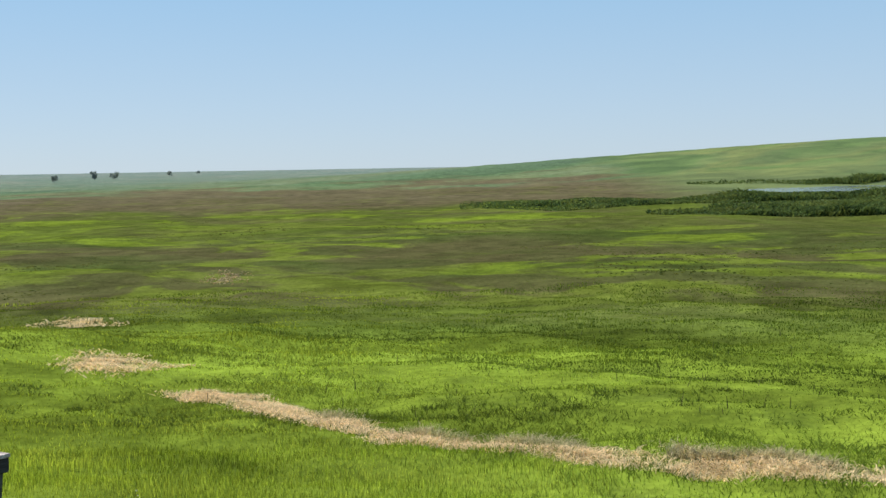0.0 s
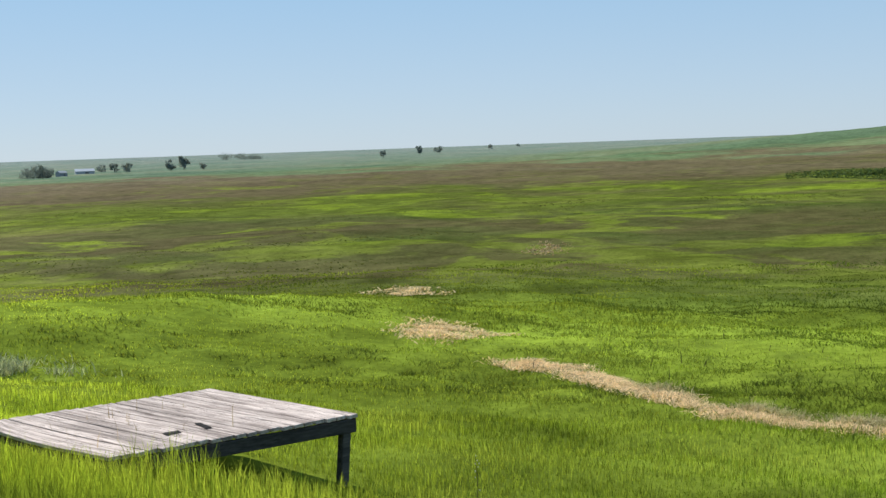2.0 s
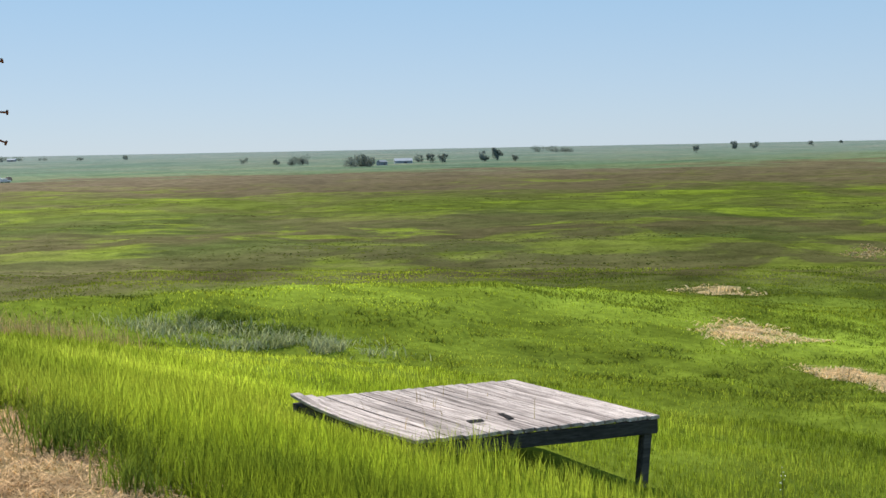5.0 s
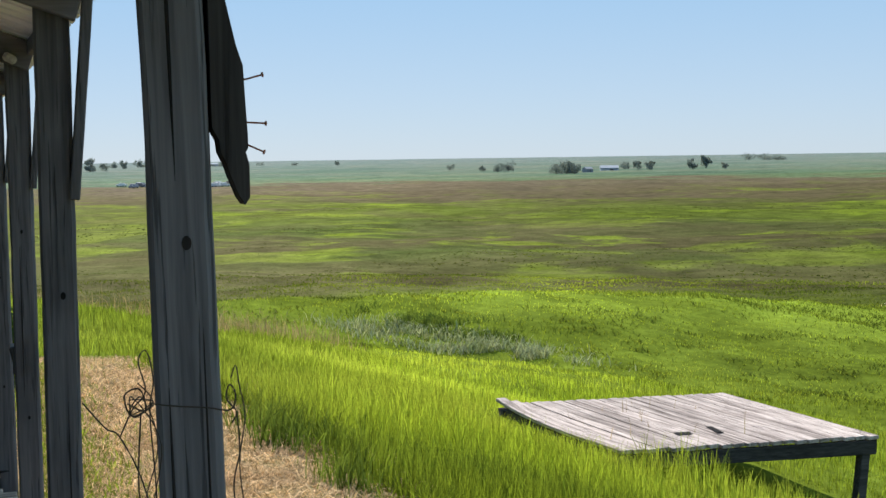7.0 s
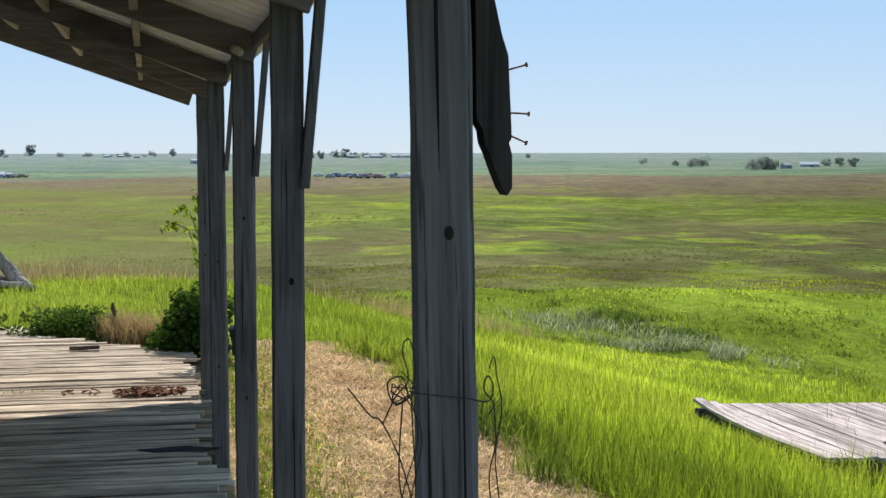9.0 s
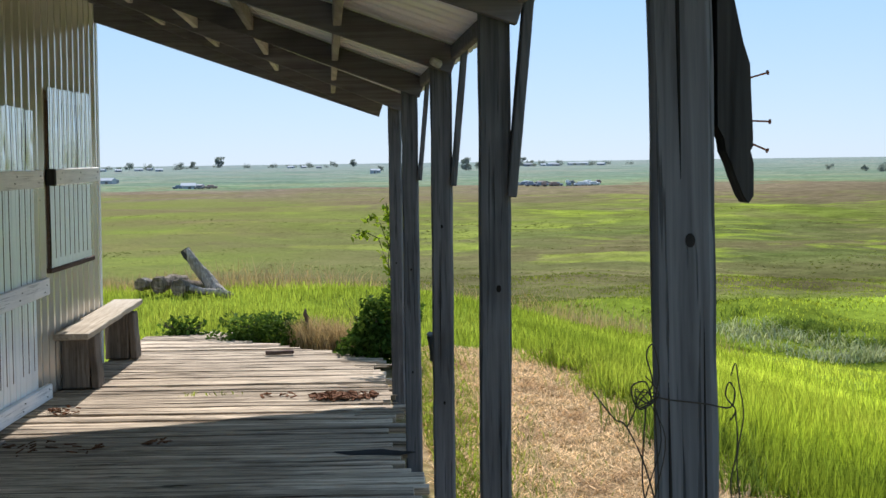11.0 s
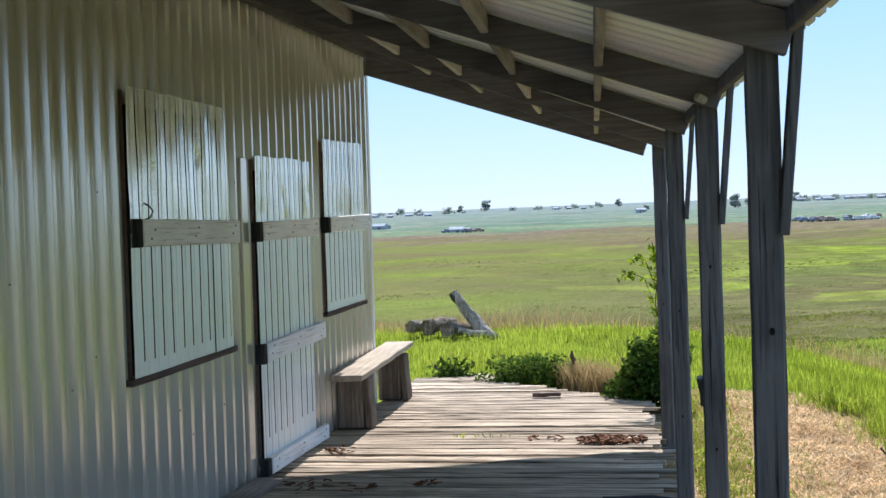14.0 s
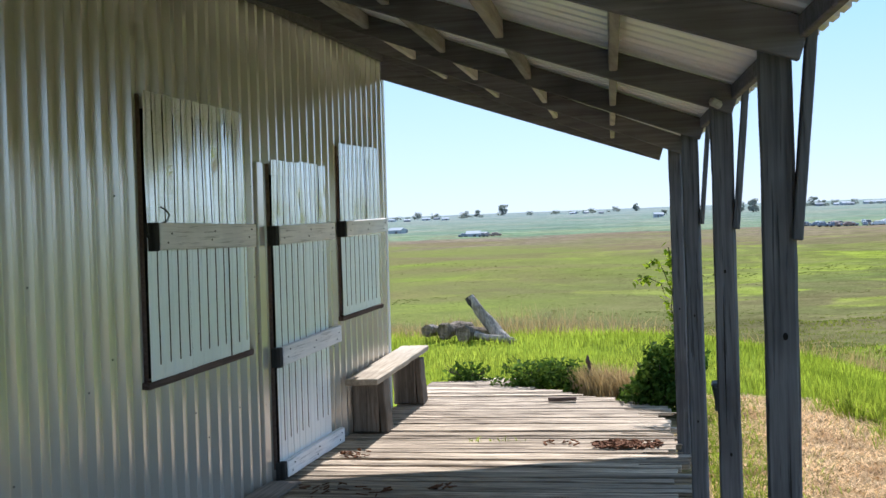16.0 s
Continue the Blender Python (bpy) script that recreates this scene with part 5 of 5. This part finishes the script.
def litter(name, cx, cy, rx, ry, n, size, label, category="litter", mat=None, z=0.004):
    bm = bmesh.new()
    rnd = random.Random(int(cx * 100 + cy * 10))
    for _ in range(n):
        t, q = rnd.uniform(0, 6.28), math.sqrt(rnd.random())
        px, py = cx + rx * q * math.cos(t), cy + ry * q * math.sin(t)
        ln = size * rnd.uniform(0.4, 1.3)
        m = pose(px, py, z + rnd.uniform(0.002, 0.02), rnd.uniform(-25, 25), rnd.uniform(-25, 25), rnd.uniform(0, 360))
        block((ln, ln * rnd.uniform(0.12, 0.4), 0.006), m, 0, bm=bm)
    o = part(name, bm, mat or BARKBITS)
    tagged(o, label, category, kind="stuff")


litter("bark_litter", 2.14, 9.28, 0.24, 0.12, 240, 0.055, "heap of dark rotten bark on the deck")
litter("bark_litter", 1.75, 9.32, 0.25, 0.05, 14, 0.05, "loose bark crumbs on the deck boards")
litter("leaf_litter", 0.32, 8.9, 0.12, 0.12, 30, 0.05, "dry leaves gathered by the door")
litter("leaf_litter", 0.55, 7.85, 0.35, 0.22, 26, 0.06, "dark dry leaves scattered on shaded boards", mat=None)
litter("leaf_litter", 1.2, 7.95, 0.12, 0.06, 10, 0.06, "dark clump of leaves on shaded boards")
stick = thing("wood_scrap", "short dark scrap of wood lying on the deck", "scrap", (1.47, 11.25, 0.02), turn=0.05)
part("piece", block((0.24, 0.045, 0.03), None, 0.005, 0.004, 5, 0), BROWNTRIM, stick)
# flat near-black patch on the boards: the dark inside a rotted hole
hole = part("rot_hole", tube([(2.2, 7.66, 0.002), (2.3, 7.63, 0.002), (2.46, 7.645, 0.002), (2.58, 7.61, 0.002), (2.66, 7.63, 0.002)], [0.015, 0.058, 0.074, 0.052, 0.012], 10), KNOT_AND_SHADE)
hole.scale.z = 0.06
tagged(hole, "flat near-black patch for the shade in a rotted deck hole", "rot")
# thin near-black pieces laid on whole planks, painting the dark of broken gaps
for (hx, hy, w, d) in ((8.30, 10.49, 0.15, 0.10), (8.64, 10.52, 0.06, 0.26)):
    o = part("plank_hole", block((w, d, 0.004), pose(hx, hy, PZ + 0.004, 0, 0, -8), 0.001, 0.004, 3, 1), KNOT_AND_SHADE, platform, "flat near-black piece for the shade in a broken gap")


# ---- logs ----
DARKLOG = wood("dark_log_wood", (0.06, 0.047, 0.035), (0.36, 0.285, 0.205), 2, 0.9, streak=0.6, stain=0.9, check=0.8)


def make_log(points, radii, label, seed):
    log = thing("log", label, "log", points[0], "log pile")
    p0 = Vector(points[0])
    fine, rads = [], []
    for k in range(len(points) - 1):
        for s in range(7):
            fine.append(Vector(points[k]).lerp(Vector(points[k + 1]), s / 7) - p0)
            rads.append(radii[k] + (radii[k + 1] - radii[k]) * s / 7)
    fine.append(Vector(points[-1]) - p0)
    rads.append(radii[-1])
    bm = tube(fine, rads, 20)
    for v in bm.verts:
        v.co += noise.noise_vector(v.co * 3 + Vector((seed, 0, 0))) * 0.04 + noise.noise_vector(v.co * 22 + Vector((seed, 0, 0))) * 0.012
    part("stem", bm, LOGWOOD if seed < 3 else DARKLOG, log, smooth=False)
    # jagged burnt end with a hollow
    d = (Vector(points[-1]) - Vector(points[-2])).normalized()
    e = Vector(points[-1]) - p0
    r = radii[-1] * 1.12
    bm = tube([e - d * (0.17 if seed == 1 else 0.08), e - d * 0.05, e + d * 0.015, e + d * 0.02, e - d * 0.03], [r * 0.98, r * 1.06, r * 0.98, r * 0.72, r * 0.5], 18)
    for v in bm.verts:
        v.co += noise.noise_vector(v.co * 24 + Vector((seed, 0, 0))) * 0.022 + d * 0.02 * noise.noise(v.co * 40)
    part("broken_end", bm, CHAR if seed == 1 else DARKLOG, log, "jagged charred hollow end" if seed == 1 else "")


LZ = -0.13
make_log([(0.02, 17.25, LZ + 0.02), (-0.15, 17.35, LZ + 0.12), (-0.34, 17.42, LZ + 0.36), (-0.53, 17.48, LZ + 0.60)], [0.075, 0.085, 0.075, 0.06], "broken grey log leaning upwards with a charred hollow tip", 1)
make_log([(-0.42, 17.15, LZ + 0.13), (-0.15, 17.1, LZ + 0.09), (0.12, 17.05, LZ + 0.02)], [0.055, 0.06, 0.05], "pale peeling log sloping down into the grass", 2)
make_log([(-0.30, 17.75, LZ + 0.10), (-0.45, 17.45, LZ + 0.12), (-0.58, 17.15, LZ + 0.13)], [0.08, 0.10, 0.105], "thick dark rotten log with its end towards the deck", 3)
make_log([(-0.62, 17.85, LZ + 0.16), (-0.76, 17.5, LZ + 0.17), (-0.86, 17.2, LZ + 0.17)], [0.08, 0.095, 0.10], "dark weathered log with a hollow burnt end", 4)
make_log([(-1.02, 17.75, LZ + 0.12), (-1.08, 17.5, LZ + 0.15), (-1.12, 17.3, LZ + 0.17)], [0.07, 0.08, 0.075], "short grey log stub among grass", 2)


# ---- bushes ----
def make_bush(at, rx, ry, rz, n, leaf, mat, label, seed, name="bush", lean=0.0):
    rnd = random.Random(seed)
    b = thing(name, label, "bush", at)
    bm = bmesh.new()
    for k in range(9):
        t = rnd.uniform(0, 6.28)
        tube([(0, 0, -0.05), (math.cos(t) * rx * 0.4, math.sin(t) * ry * 0.4, rz * 0.5), (math.cos(t) * rx * 0.85, math.sin(t) * ry * 0.85, rz * rnd.uniform(0.6, 1.0))], [0.007, 0.005, 0.002], 5, bm)
    part("stems", bm, BARK, b)
    bm = bmesh.new()
    for k in range(n):
        d = Vector((rnd.gauss(0, 1), rnd.gauss(0, 1), abs(rnd.gauss(0, 1)))).normalized()
        q = rnd.uniform(0.45, 1.0) * (1 + 0.35 * noise.noise(d * 2.2 + Vector((seed, 0, 0))))
        p = Vector((d.x * rx * q + lean * d.z * q, d.y * ry * q, d.z * rz * q))
        m = Matrix.Translation(p) @ Euler((rnd.uniform(-1.1, 1.1), rnd.uniform(-1.1, 1.1), rnd.uniform(0, 6.3))).to_matrix().to_4x4()
        s = leaf * rnd.uniform(0.6, 1.35)
        vs = [bm.verts.new(m @ Vector(c)) for c in ((-s, 0, 0), (-s * 0.2, -s * 0.5, 0.12 * s), (s, 0, -0.1 * s), (-s * 0.2, s * 0.5, 0.12 * s))]
        bm.faces.new(vs)
    part("foliage", bm, mat, b)
    return b


make_bush((1.22, 12.35, -0.08), 0.52, 0.28, 0.34, 2300, 0.028, BUSH, "leafy dark green bush at the deck's end", 31)
make_bush((0.35, 12.75, -0.1), 0.28, 0.18, 0.26, 500, 0.035, BUSH, "small leafy weed beside the wall corner", 33)
make_bush((2.30, 11.35, -0.08), 0.34, 0.30, 0.62, 3200, 0.034, BUSH, "dense dark vine bush climbing at the porch post", 32, lean=0.12)
n = 2600
t = nrng.uniform(0, 1, n)
x, y = 1.55 + t * 0.55 + nrng.normal(0, 0.05, n), 12.25 - t * 0.45 + nrng.normal(0, 0.10, n)
weeds = blade_mesh("dry_weeds", ground_at(x, y), nrng.uniform(0.15, 0.42, n), nrng.uniform(0.004, 0.01, n), nrng.uniform(0.1, 0.7, n), DRY)
tagged(weeds, "tuft of dry brown weeds at the deck's end", "weeds", kind="stuff")
dock = thing("dock_stalk", "dark dried seed stalk standing among weeds", "weed", (1.62, 12.2, -0.05))
part("stem", tube([(0, 0, -0.05), (0.01, 0, 0.16), (-0.01, 0, 0.29)], [0.006, 0.009, 0.006], 6), BROWNTRIM, dock)
part("seed_head", tube([(-0.005, 0, 0.20), (0.0, 0.01, 0.24), (-0.02, 0, 0.28), (-0.015, 0, 0.33)], [0.012, 0.024, 0.021, 0.008], 8), BROWNTRIM, dock)
vine = thing("climbing_vine", "green leafy vine climbing a porch post", "vine", (2.42, 11.1, 0))
rnd = random.Random(8)
bm = bmesh.new()
lf = bmesh.new()
for path in ([(0.06, 0, 0.4), (0.0, 0.02, 0.8), (0.03, 0, 1.1), (-0.01, 0, 1.3)], [(0.02, 0, 0.9), (-0.06, 0, 1.12), (-0.12, 0, 1.2), (-0.17, 0, 1.16)], [(0.02, 0, 0.7), (-0.08, 0, 1.0), (-0.2, 0, 1.06), (-0.28, 0, 1.02)]):
    tube(path, 0.004, 5, bm)
    for a, c in zip(path, path[1:]):
        for k in range(30 if path[0][2] < 0.6 else 11):
            p = Vector(a).lerp(Vector(c), rnd.random()) + Vector((rnd.uniform(-0.04, 0.04), rnd.uniform(-0.05, 0.05), rnd.uniform(-0.05, 0.03)))
            m = Matrix.Translation(p) @ Euler((rnd.uniform(-1, 1), rnd.uniform(-1, 1), rnd.uniform(0, 6))).to_matrix().to_4x4()
            s = rnd.uniform(0.024, 0.046)
            lf.faces.new([lf.verts.new(m @ Vector(q)) for q in ((-s, 0, 0), (-s * 0.2, -s * 0.5, 0.1 * s), (s, 0, -0.2 * s), (-s * 0.2, s * 0.5, 0.1 * s))])
part("stem", bm, BARK, vine)
part("foliage", lf, leaf_material("vine_leaves", [(0.16, 0.25, 0.02), (0.26, 0.36, 0.03)], 0.5, 3.0), vine)
n = 34
x, y = 1.15 + nrng.normal(0, 0.12, n), 9.45 + nrng.normal(0, 0.03, n)
pos = np.stack([x, y, np.full(n, -0.02)], 1)
tuft = blade_mesh("deck_sprouts", pos, nrng.uniform(0.03, 0.08, n), nrng.uniform(0.006, 0.012, n), nrng.uniform(0.3, 1.0, n), GRASS)
tagged(tuft, "small green sprouts growing between deck boards", "weeds", kind="stuff")
# weeds that poke up through the platform
n = 24
t = nrng.uniform(0, 1, n)
x, y = 7.55 + t * 1.6, 10.7 + nrng.uniform(-0.4, 1.0, n)
pos = np.stack([x, y, np.full(n, PZ - 0.02)], 1)
poke = blade_mesh("platform_weeds", pos, nrng.uniform(0.06, 0.2, n), nrng.uniform(0.005, 0.009, n), nrng.uniform(0.05, 0.5, n), DRY)
tagged(poke, "thin dry weeds poking up between platform planks", "weeds", kind="stuff")

# loose diagonal planks at the far end of the deck
for k, (px, py, ln, tn) in enumerate(((0.32, 12.72, 0.62, 58), (0.50, 12.70, 0.60, 54), (0.68, 12.62, 0.58, 57), (0.86, 12.56, 0.5, 52))):
    o = part("deck_board", block((ln, 0.14, 0.03), None, 0.004, 0.004, 5, 0), DECK, deck)
    o.matrix_world = pose(px, py, -0.035 + 0.004 * k, 1, 2, tn)
# splintered board ends along the open edge
rng = random.Random(77)
for k in range(14):
    y = rng.uniform(8.6, 11.0)
    ln = rng.uniform(0.15, 0.4)
    o = part("splinter", block((ln, rng.uniform(0.008, 0.016), 0.006), None, 0.001, 0.002, 4, 0), DECK, deck)
    o.matrix_world = pose(post_x(y) - 0.28 + rng.uniform(-0.1, 0.2), y, 0.003, 0, rng.uniform(-1, 1), rng.uniform(-4, 4))
